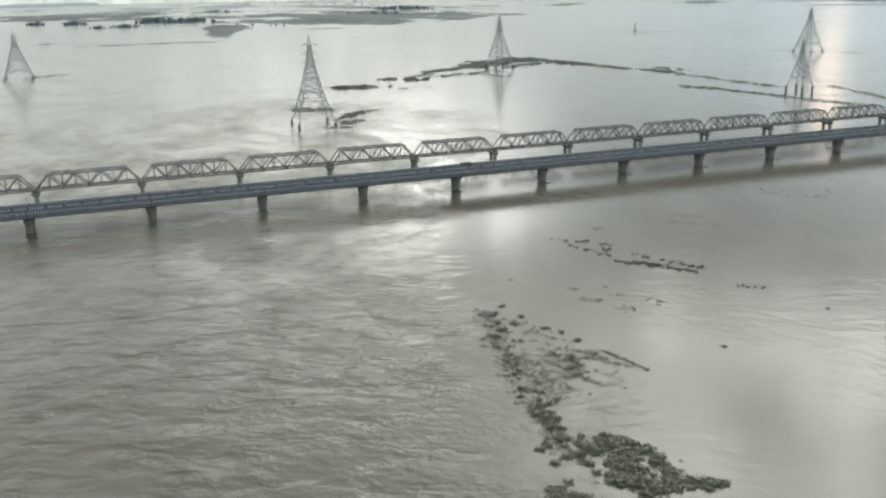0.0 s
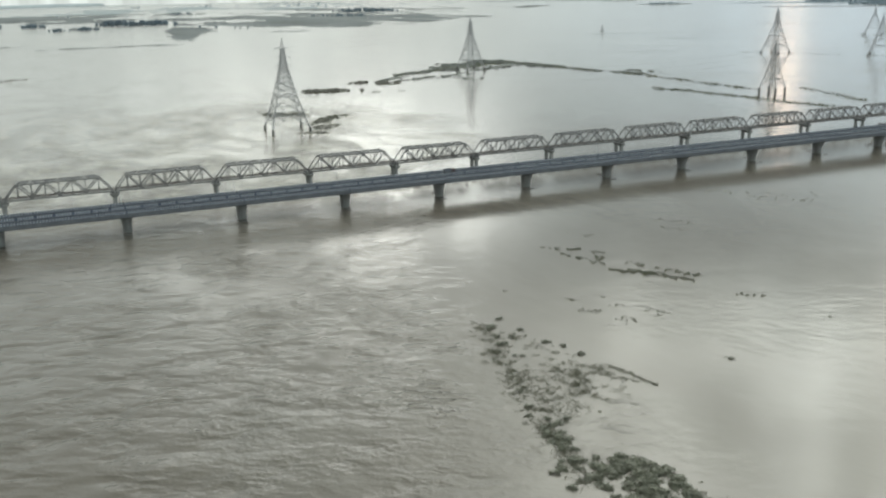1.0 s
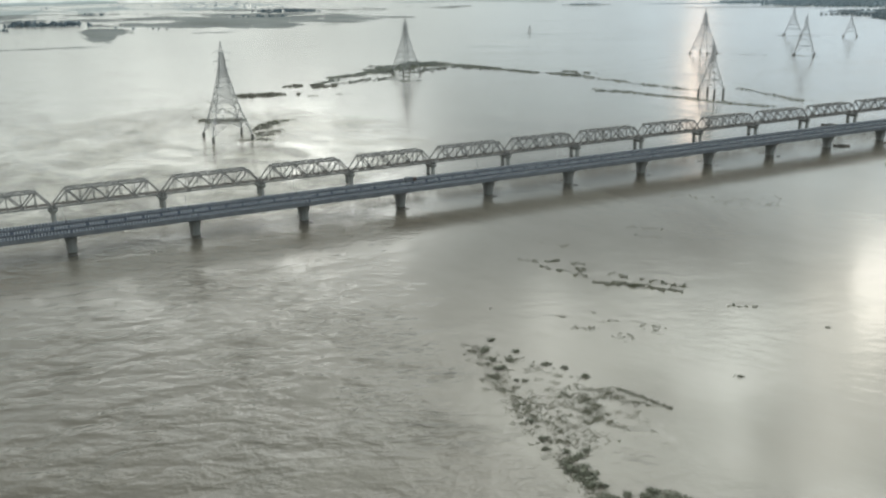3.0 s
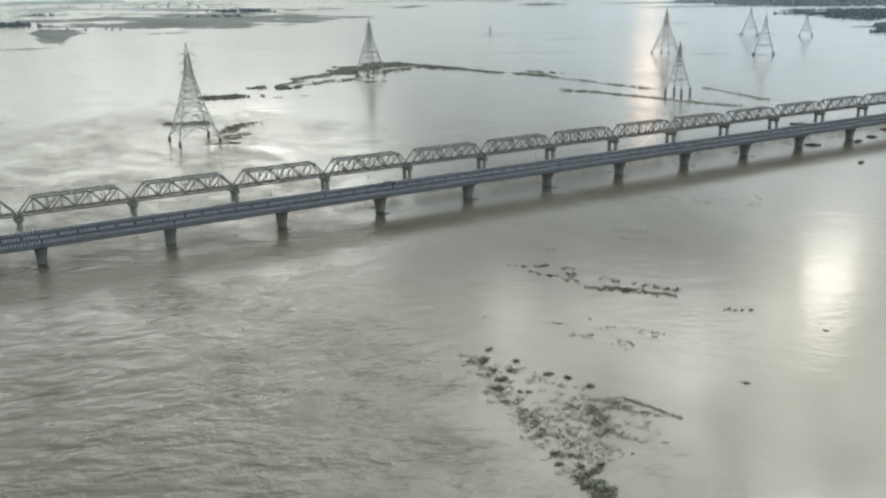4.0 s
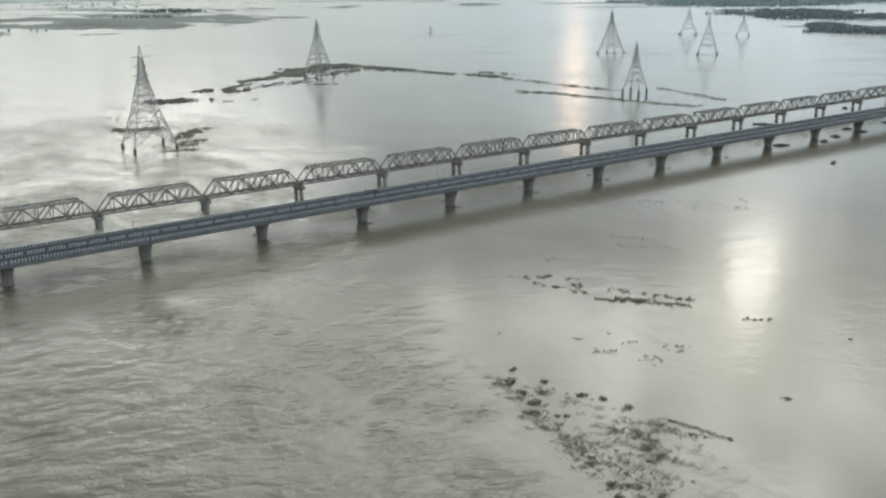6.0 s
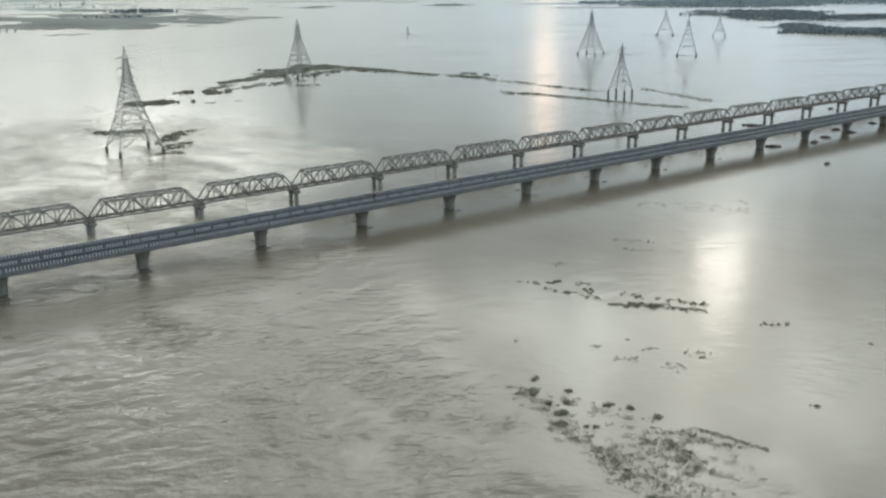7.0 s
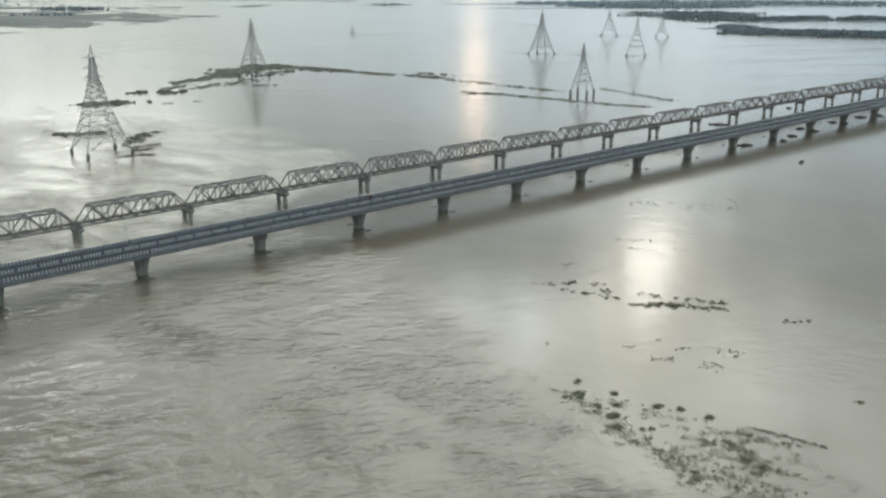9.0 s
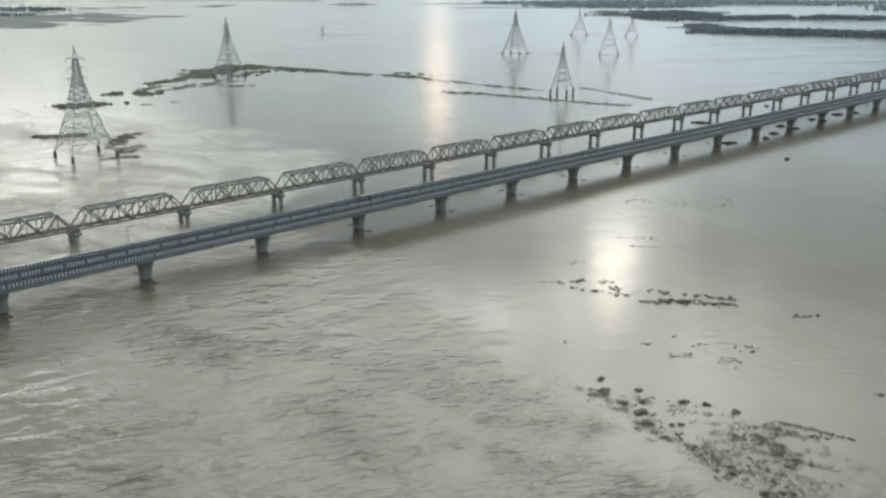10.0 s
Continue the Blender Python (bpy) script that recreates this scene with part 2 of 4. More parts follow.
    wave = n.math("MULTIPLY", wave, amp)
    wave = n.math("ADD", wave, n.math("MULTIPLY", n.math("ADD", level(seethe, 0.30), level(curl, 0.4)), boil))
    # fine cat's paws everywhere, which draw reflections out
    wind = n.ramp(n.noise(n.turned(at, 36, 0.004, 0.024), 1.0, 4.0, 0.6, 0.5), 0.53, 0.62, 0.009, n.ramp(x, 600.0, 950.0, 0.016, 0.04))
    paws = n.math("MULTIPLY", wind, n.ramp(y, 400.0, 520.0, 0.55, 2.6))
    breeze = n.noise(n.turned(at, 42, 0.2, 0.4), 1.0, 3.0, 0.5, 0.4)
    wave = n.math("ADD", wave, n.math("MULTIPLY", n.math("MULTIPLY_ADD", n.math("SUBTRACT", breeze, 0.5), 1.1, n.math("SUBTRACT", tiny, 0.5)), paws))
    # slow slanting ripples in patches of the calm water
    rip = n.noise(n.turned(at, 62, 0.09, 0.26), 1.0, 3.0, 0.55, 1.2)
    lull = n.math("MULTIPLY", n.ramp(n.noise(at, 0.02, 3.0), 0.42, 0.62), n.ramp(y, 230.0, 330.0, 0.09, 0.0))
    wave = n.math("ADD", wave, n.math("MULTIPLY", n.math("SUBTRACT", rip, 0.5), n.math("MULTIPLY", lull, n.math("SUBTRACT", 1.0, n.math("MULTIPLY", current, 0.7)))))
    k = n.add("ShaderNodeBump")
    k.inputs["Strength"].default_value, k.inputs["Distance"].default_value = 1.0, 1.0
    n.wire(wave, k.inputs["Height"])
    n.wire(k.outputs[0], p.inputs["Normal"])
    n.wire(n.math("MULTIPLY_ADD", n.math("ADD", amp, boil), 0.05, n.math("ADD", n.ramp(y, 480.0, 800.0, 0.09, 0.14), n.math("MULTIPLY", n.ramp(y, 340.0, 395.0, 0.0, 0.055), n.ramp(y, 415.0, 450.0, 1.0, 0.0)))), p.inputs["Roughness"])
    return m


WATER = river_water()
CONCRETE = surface("weathered_concrete", (0.108, 0.121, 0.140), (0.172, 0.188, 0.211), 0.35, 0.85, bump=0.3)
PIER = surface("stained_pier_concrete", (0.17, 0.177, 0.175), (0.31, 0.315, 0.305), 0.5, 0.85, bump=0.4, streak=(1, 1, 0.2))
WHITE = surface("pale_painted_concrete", (0.42, 0.44, 0.465), (0.57, 0.59, 0.61), 0.8, 0.75)
BLUE = surface("faded_blue_paint", (0.055, 0.07, 0.105), (0.10, 0.12, 0.165), 0.6, 0.7)
ASPHALT = surface("worn_asphalt", (0.026, 0.031, 0.041), (0.043, 0.050, 0.063), 0.15, 0.9, streak=(0.2, 1, 1))
ASPHALT.node_tree.nodes["Principled BSDF"].inputs["Specular IOR Level"].default_value = 0.12
FASCIA = surface("pale_edge_concrete", (0.098, 0.108, 0.122), (0.158, 0.170, 0.188), 0.4, 0.85, bump=0.3, streak=(1, 1, 0.3))
STEEL = surface("weathered_bridge_steel", (0.135, 0.136, 0.138), (0.23, 0.229, 0.229), 0.5, 0.85)
RUST = surface("rusty_steel", (0.09, 0.08, 0.072), (0.15, 0.138, 0.128), 0.8, 0.75, metal=0.2)
GALV = surface("galvanised_steel", (0.23, 0.238, 0.242), (0.34, 0.348, 0.352), 0.6, 0.8)
DARK = surface("wet_dark_concrete", (0.07, 0.07, 0.068), (0.13, 0.125, 0.12), 0.6, 0.6)
FLATS = surface("wet_grass_flats", (0.06, 0.068, 0.066), (0.15, 0.168, 0.168), 0.006, 0.9, fine=0.05)
# paler copy of the flats with distance haze painted into its colour
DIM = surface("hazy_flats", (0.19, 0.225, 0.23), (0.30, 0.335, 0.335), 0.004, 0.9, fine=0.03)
# pale blue-grey that paints the haze over the backdrop woods
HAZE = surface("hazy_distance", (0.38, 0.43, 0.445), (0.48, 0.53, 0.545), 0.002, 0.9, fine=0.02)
# scrub colour carries the blue haze of the far bank
SCRUB = surface("hazed_scrub", (0.092, 0.132, 0.162), (0.125, 0.172, 0.205), 0.03, 0.9, fine=0.2)
MUD = surface("wet_mud_and_grass", (0.048, 0.056, 0.048), (0.10, 0.108, 0.094), 0.06, 0.85, fine=0.9, bump=0.6, depth=0.2)
DRIFT = surface("drift_weed", (0.06, 0.06, 0.048), (0.125, 0.12, 0.10), 0.5, 0.8, bump=0.8, depth=0.1)
LEAF = foliage("drowned_shrub_leaves", (0.04, 0.046, 0.030), (0.175, 0.178, 0.125))
CROP = foliage("drowned_crop_leaves", (0.088, 0.095, 0.06), (0.195, 0.20, 0.14))
# leaf green shifted to blue, distance haze painted into the trees
TREE = foliage("hazed_far_tree_leaves", (0.092, 0.132, 0.162), (0.122, 0.168, 0.20))
# farthest leaves paled and blued in the colour to stand for haze
GREY = foliage("hazed_pale_leaves", (0.155, 0.215, 0.255), (0.205, 0.268, 0.31))
BARK = surface("wet_bark", (0.06, 0.05, 0.04), (0.13, 0.11, 0.09), 2.0, 0.85)
WOOD = surface("old_boat_wood", (0.07, 0.06, 0.05), (0.14, 0.12, 0.10), 0.8, 0.8)
CABLE = surface("aluminium_conductor", (0.22, 0.22, 0.22), (0.3, 0.3, 0.3), 0.5, 0.5, metal=0.6)
CAB = surface("dull_red_paint", (0.05, 0.03, 0.03), (0.08, 0.045, 0.04), 0.6, 0.5)
TARP = surface("grey_truck_body", (0.10, 0.11, 0.13), (0.16, 0.17, 0.19), 0.6, 0.6)


# ---------------------------------------------------------------- mesh helpers
def part(name, bm, mat, parent=None, label=""):
    """Links a bmesh as one mesh object, under parent where one is given."""
    me = bpy.data.meshes.new(name)
    bm.to_mesh(me)
    bm.free()
    me.materials.append(mat)
    ob = new(name, me)
    ob.parent = parent
    if label:
        ob["label"] = label
    return ob


def again(name, ob, parent, m=None):
    """One more part on the mesh of ob."""
    o = new(name, ob.data)
    o.parent = parent
    if m is not None:
        o.matrix_basis = m
    return o


def thing(name, at, label, category, group="", kind="", turn=0.0):
    ob = new(name)
    ob.empty_display_size = 0.5
    ob.matrix_basis = pose(*at, 0, 0, turn)
    return tagged(ob, label, category, group, kind)


def beam(bm, p, q, w, h=None, caps=True):
    """A straight bar from p to q, w wide and h high."""
    p, q = Vector(p), Vector(q)
    h = h or w
    way = (q - p).normalized()
    up = Vector((0, 0, 1)) if abs(way.z) < 0.98 else Vector((1, 0, 0))
    side = way.cross(up).normalized()
    top = side.cross(way)
    ring = []
    for end in (p, q):
        ring.append([bm.verts.new(end + side * (sx * w / 2) + top * (sz * h / 2)) for sx, sz in ((-1, -1), (1, -1), (1, 1), (-1, 1))])
    a, b = ring
    for i in range(4):
        bm.faces.new((a[i], a[(i + 1) % 4], b[(i + 1) % 4], b[i]))
    if caps:
        bm.faces.new(a[::-1])
        bm.faces.new(b)
    return bm


def bar(*args, **kw):
    return beam(bmesh.new(), *args, **kw)


def box(x0, x1, y0, y1, z0, z1, bevel=0.0):
    bm = bmesh.new()
    v = [bm.verts.new((x, y, z)) for z in (z0, z1) for x, y in ((x0, y0), (x1, y0), (x1, y1), (x0, y1))]
    for f in ((3, 2, 1, 0), (4, 5, 6, 7), (0, 1, 5, 4), (1, 2, 6, 5), (2, 3, 7, 6), (3, 0, 4, 7)):
        bm.faces.new([v[i] for i in f])
    if bevel:
        bmesh.ops.bevel(bm, geom=bm.edges[:], offset=bevel, segments=1, affect="EDGES")
    return bm


def extrude_x(outline, x0, x1):
    """A closed outline in y, z drawn out along x."""
    bm = bmesh.new()
    a = [bm.verts.new((x0, y, z)) for y, z in outline]
    b = [bm.verts.new((x1, y, z)) for y, z in outline]
    n = len(a)
    for i in range(n):
        bm.faces.new((a[i], a[(i + 1) % n], b[(i + 1) % n], b[i]))
    bm.faces.new(a[::-1])
    bm.faces.new(b)
    bmesh.ops.recalc_face_normals(bm, faces=bm.faces[:])
    return bm


def lofted(levels, sides=16):
    """A solid through rounded rings: (z, half length in x, half length in y)."""
    bm = bmesh.new()
    rings = []
    for z, rx, ry in levels:
        ring = []
        for i in range(sides):
            a = 2 * math.pi * i / sides
            c, s = math.cos(a), math.sin(a)
            ring.append(bm.verts.new((rx * math.copysign(abs(c) ** 0.6, c), ry * math.copysign(abs(s) ** 0.6, s), z)))
        rings.append(ring)
    for a, b in zip(rings, rings[1:]):
        for i in range(sides):
            bm.faces.new((a[i], a[(i + 1) % sides], b[(i + 1) % sides], b[i]))
    bm.faces.new(rings[0][::-1])
    bm.faces.new(rings[-1])
    return bm


def lump(bm, at, rx, ry, rz, rng, turn=0.0, sides=9):
    """A low uneven mound, for weed, mud and debris."""
    rings = []
    c, s = math.cos(turn), math.sin(turn)
    shape = [rng.uniform(0.72, 1.2) for _ in range(sides)]
    for r, h in ((1.0, -0.25), (0.93, 0.35), (0.6, 0.85), (0.22, 1.0)):
        ring = []
        for i in range(sides):
            a = 2 * math.pi * i / sides
            g = shape[i] * r * rng.uniform(0.92, 1.08)
            u, v = rx * g * math.cos(a), ry * g * math.sin(a)
            ring.append(bm.verts.new((at[0] + u * c - v * s, at[1] + u * s + v * c, at[2] + rz * h * rng.uniform(0.8, 1.15))))
        rings.append(ring)
    for a, b in zip(rings, rings[1:]):
        for i in range(sides):
            bm.faces.new((a[i], a[(i + 1) % sides], b[(i + 1) % sides], b[i]))
    bm.faces.new(rings[-1])
    return bm


# ---------------------------------------------------------------- river
def build_river():
    bm = bmesh.new()
    cuts = [-6000, -1500, -300, 0, 300, 1500, 6000]
    v = {(i, j): bm.verts.new((x, y, 0)) for i, x in enumerate(cuts) for j, y in enumerate(cuts)}
    for i in range(len(cuts) - 1):
        for j in range(len(cuts) - 1):
            bm.faces.new((v[i, j], v[i + 1, j], v[i + 1, j + 1], v[i, j + 1]))
    tagged(part("water", bm, WATER), "brown silty flood water with ripples and cloud reflections", "water", kind="structure")


build_river()

# ---------------------------------------------------------------- road bridge
PITCH, ROAD_X, ROAD_Y = 47.95, 62.4, 413.2
DECK, HALF = 9.7, 9.0
ROAD_SPANS = range(-4, 18)


def road_x(k):
    """Where pier k of the road bridge stands; the spans grow longer towards the deep channel."""
    return ROAD_X + k * PITCH - 0.6 * max(0, 1 - k) ** 1.8


def rail_x(k):
    return RAIL_X + k * PITCH - 0.35 * max(0, 1 - k) ** 1.8


def laid(x0, x1, y):
    """The pose of a span drawn out to reach from x0 to x1."""
    return pose((x0 + x1) / 2, y, 0) @ Matrix.Diagonal(((x1 - x0) / PITCH, 1, 1, 1))


def balusters(y, z, step, w, h, skip=0):
    """A row of short square posts under a hand rail, for one span."""
    bm = bmesh.new()
    n = int((PITCH - 0.3) / step)
    for i in range(n):
        if skip and i % skip == skip - 1:
            continue
        x = -PITCH / 2 + 0.3 + (i + 0.5) * (PITCH - 0.6) / n
        for a in (box(x - w / 2, x + w / 2, y - 0.09, y + 0.09, z, z + h),):
            me = bpy.data.meshes.new("tmp")
            a.to_mesh(me)
            a.free()
            bm.from_mesh(me)
            bpy.data.meshes.remove(me)
    return bm


def road_span():
    span = thing("road_bridge_span", (0, 0, 0), "grey concrete box-girder road span with slotted pale parapets", "bridge span", "road bridge spans")
    a = PITCH / 2 - 0.03
    part("girder", extrude_x([(-5.2, DECK - 0.75), (-4.0, DECK - 2.9), (4.0, DECK - 2.9), (5.2, DECK - 0.75)], -a, a), CONCRETE, span)
    part("deck_slab", extrude_x([(-HALF, DECK - 0.62), (-5.2, DECK - 0.745), (5.2, DECK - 0.745), (HALF, DECK - 0.62), (HALF, DECK - 0.05), (-HALF, DECK - 0.05)], -a, a), CONCRETE, span)
    for s in (-1, 1):
        part("carriageway", box(-a, a, min(s * 0.55, s * 8.1), max(s * 0.55, s * 8.1), DECK - 0.046, DECK), ASPHALT, span, "dark worn asphalt lanes")
        part("edge_beam", extrude_x([(s * (HALF + 0.25), DECK - 1.35), (s * (HALF + 0.004), DECK - 1.35), (s * (HALF + 0.004), DECK - 0.046), (s * (HALF - 0.55), DECK - 0.046), (s * (HALF - 0.55), DECK + 0.22), (s * (HALF + 0.25), DECK + 0.22)], -a, a), FASCIA, span)
        row = part("balustrade", balusters(s * (HALF - 0.1), DECK + 0.22, 1.15, 0.42, 1.12), WHITE, span, "pale concrete parapet posts")
        row["kind"] = "stuff"
        part("hand_rail", box(-a, a, s * (HALF - 0.1) - 0.12, s * (HALF - 0.1) + 0.12, DECK + 0.86, DECK + 1.02, 0.03), BLUE, span, "faded blue parapet rail")
        part("rub_rail", box(-a, a, s * (HALF - 0.1) - 0.06, s * (HALF - 0.1) + 0.06, DECK + 0.22, DECK + 0.86), BLUE, span)
    part("median_kerb", box(-a, a, -0.55, 0.55, DECK - 0.046, DECK + 0.25, 0.04), CONCRETE, span)
    row = part("median_barrier", balusters(0, DECK + 0.25, 1.0, 0.42, 1.05, 7), WHITE, span, "pale median barrier posts")
    row["kind"] = "stuff"
    part("median_rail", box(-a, a, -0.06, 0.06, DECK + 0.25, DECK + 1.1), BLUE, span)
    return span


def road_pier():
    pier = thing("road_bridge_pier", (0, 0, 0), "flared grey concrete bridge pier standing in the river", "bridge pier", "road bridge piers")
    part("shaft", lofted([(-3, 1.95, 2.3), (1.6, 1.95, 2.3), (3.2, 2.0, 2.5), (4.8, 2.25, 3.2), (6.0, 2.5, 4.0), (6.45, 2.5, 4.1)]), PIER, pier)
    ped = part("pedestal", box(-0.7, 0.7, -0.6, 0.6, 6.45, 6.8), PIER, pier)
    ped.matrix_basis = pose(0, -2.4, 0)
    again("pedestal", ped, pier, pose(0, 2.4, 0))
    rng = random.Random(5)
    for s in (-1, 1):
        bm = bmesh.new()
        lump(bm, (0, s * 6.9, 0), 1.7, 1.0, 0.35, rng)
        part("well_cap_end", bm, DARK, pier, "dark wet end of the well foundation awash")
    return pier


def street_lamp():
    lamp = thing("street_lamp", (0, 0, 0), "slender grey street lamp on the road bridge parapet", "street lamp", "bridge street lamps")
    part("pole", lofted([(0, 0.11, 0.11), (7.4, 0.06, 0.06)], 8), GALV, lamp)
    part("arm", bar((0, 0, 7.35), (0, -1.7, 7.75), 0.08), GALV, lamp)
    part("lamp_head", lofted([(-0.08, 0.14, 0.36), (0.06, 0.1, 0.28)], 8), GALV, lamp).matrix_basis = pose(0, -1.95, 7.8)
    return lamp


first = street_lamp()
for k in ROAD_SPANS:
    m = pose(road_x(k) - 1.0, ROAD_Y + HALF + 0.08, DECK + 0.22)
    if k > ROAD_SPANS[0]:
        copy_thing(first, m)
    else:
        first.matrix_basis = m
span, pier = road_span(), road_pier()
for k in list(ROAD_SPANS)[1:]:
    copy_thing(span, laid(road_x(k), road_x(k + 1), ROAD_Y))
    copy_thing(pier, pose(road_x(k), ROAD_Y, 0))
span.matrix_basis = laid(road_x(ROAD_SPANS[0]), road_x(ROAD_SPANS[0] + 1), ROAD_Y)
pier.matrix_basis = pose(road_x(ROAD_SPANS[0]), ROAD_Y, 0)

# ---------------------------------------------------------------- railway bridge
RAIL_X, RAIL_Y = 60.2, 472.0
RAIL_SPANS = range(-5, 19)
LOW, HIGH, SIDE = 6.85, 14.05, 3.4


def truss_span():
    span = thing("railway_truss_span", (0, 0, 0), "weathered grey steel through-truss railway span", "bridge span", "railway truss spans")
    n = 8
    length = PITCH - 1.3
    step = length / n
    xs = [-length / 2 + i * step for i in range(n + 1)]
    for s in (-1, 1):
        y = s * SIDE
        part("bottom_chord", bar((xs[0] - 0.3, y, LOW), (xs[-1] + 0.3, y, LOW), 0.55, 0.75), STEEL, span)
        part("top_chord", bar((xs[1], y, HIGH), (xs[-2], y, HIGH), 0.75, 0.7), STEEL, span)
        for i, j in ((0, 1), (n, n - 1)):
            part("end_post", bar((xs[i], y, LOW + 0.3), (xs[j], y, HIGH), 0.6, 0.5), STEEL, span)
        for i in range(1, n - 1):
            p, q = ((xs[i], y, HIGH - 0.2), (xs[i + 1], y, LOW + 0.3)) if i % 2 else ((xs[i], y, LOW + 0.3), (xs[i + 1], y, HIGH - 0.2))
            part("diagonal", bar(p, q, 0.5, 0.46), STEEL, span)
        for i in range(1, n):
            part("vertical", bar((xs[i], y, LOW + 0.3), (xs[i], y, HIGH - 0.25), 0.32, 0.32), STEEL, span)
        for i in range(1, n):
            part("gusset", box(xs[i] - 0.75, xs[i] + 0.75, y - 0.31, y + 0.31, LOW + 0.2, LOW + 0.85) if i % 2 == 0 else box(xs[i] - 0.75, xs[i] + 0.75, y - 0.32, y + 0.32, HIGH - 0.75, HIGH - 0.25), STEEL, span)
    for i in range(1, n):
        part("top_strut", bar((xs[i], -SIDE + 0.3, HIGH), (xs[i], SIDE - 0.3, HIGH), 0.35, 0.45), STEEL, span)
        if i < n - 1:
            for s in (-1, 1):
                part("top_bracing", bar((xs[i], -s * (SIDE - 0.3), HIGH + 0.02 * s), (xs[i + 1], s * (SIDE - 0.3), HIGH + 0.02 * s), 0.42, 0.3), STEEL, span)
            part("top_strut", bar(((xs[i] + xs[i + 1]) / 2, -SIDE + 0.36, HIGH - 0.3), ((xs[i] + xs[i + 1]) / 2, SIDE - 0.36, HIGH - 0.3), 0.3, 0.3), STEEL, span)
    for i in range(n + 1):
        part("cross_girder", bar((xs[i], -SIDE + 0.28, LOW - 0.1), (xs[i], SIDE - 0.28, LOW - 0.1), 0.4, 0.8), STEEL, span)
    for y in (-1.0, 1.0):
        part("stringer", bar((xs[0], y, LOW + 0.42), (xs[-1], y, LOW + 0.42), 0.3, 0.22), RUST, span)
    for i in (-1, 1):
        part("rail", bar((-PITCH / 2, i * 0.84, LOW + 0.78), (PITCH / 2, i * 0.84, LOW + 0.78), 0.09, 0.16), RUST, span, "rusty running rail")
        part("walkway", box(-PITCH / 2, PITCH / 2, min(i * 1.7, i * 2.6), max(i * 1.7, i * 2.6), LOW + 0.5, LOW + 0.58), RUST, span)
    bm = bmesh.new()
    for i in range(int(PITCH / 0.65)):
        x = -PITCH / 2 + 0.3 + i * 0.65
        beam(bm, (x, -1.35, LOW + 0.62), (x, 1.35, LOW + 0.62), 0.25, 0.16)
    part("track_bed", bm, RUST, span)["kind"] = "stuff"
    return span


def rail_pier():
    pier = thing("railway_bridge_pier", (0, 0, 0), "twin-column grey concrete railway pier standing in the river", "bridge pier", "railway bridge piers")
    for s in (-1, 1):
        part("column", lofted([(-3, 0.92, 0.92), (4.4, 0.92, 0.92)], 14), PIER, pier).matrix_basis = pose(0, s * 2.95, 0)
    part("pier_cap", lofted([(3.9, 1.2, 3.8), (4.7, 2.25, 4.8), (5.6, 2.35, 5.0)], 20), PIER, pier)
    bear = part("bearing", box(-0.45, 0.45, -0.45, 0.45, 5.6, LOW - 0.37), DARK, pier)
    for i, (x, y) in enumerate(((-0.75, -SIDE), (-0.75, SIDE), (0.75, -SIDE), (0.75, SIDE))):
        o = bear if i == 0 else again("bearing", bear, pier)
        o.matrix_basis = pose(x, y, 0)
    return pier


span, pier = truss_span(), rail_pier()
for k in list(RAIL_SPANS)[1:]:
    copy_thing(span, laid(rail_x(k), rail_x(k + 1), RAIL_Y))
    copy_thing(pier, pose(rail_x(k), RAIL_Y, 0))
span.matrix_basis = laid(rail_x(RAIL_SPANS[0]), rail_x(RAIL_SPANS[0] + 1), RAIL_Y)
pier.matrix_basis = pose(rail_x(RAIL_SPANS[0]), RAIL_Y, 0)


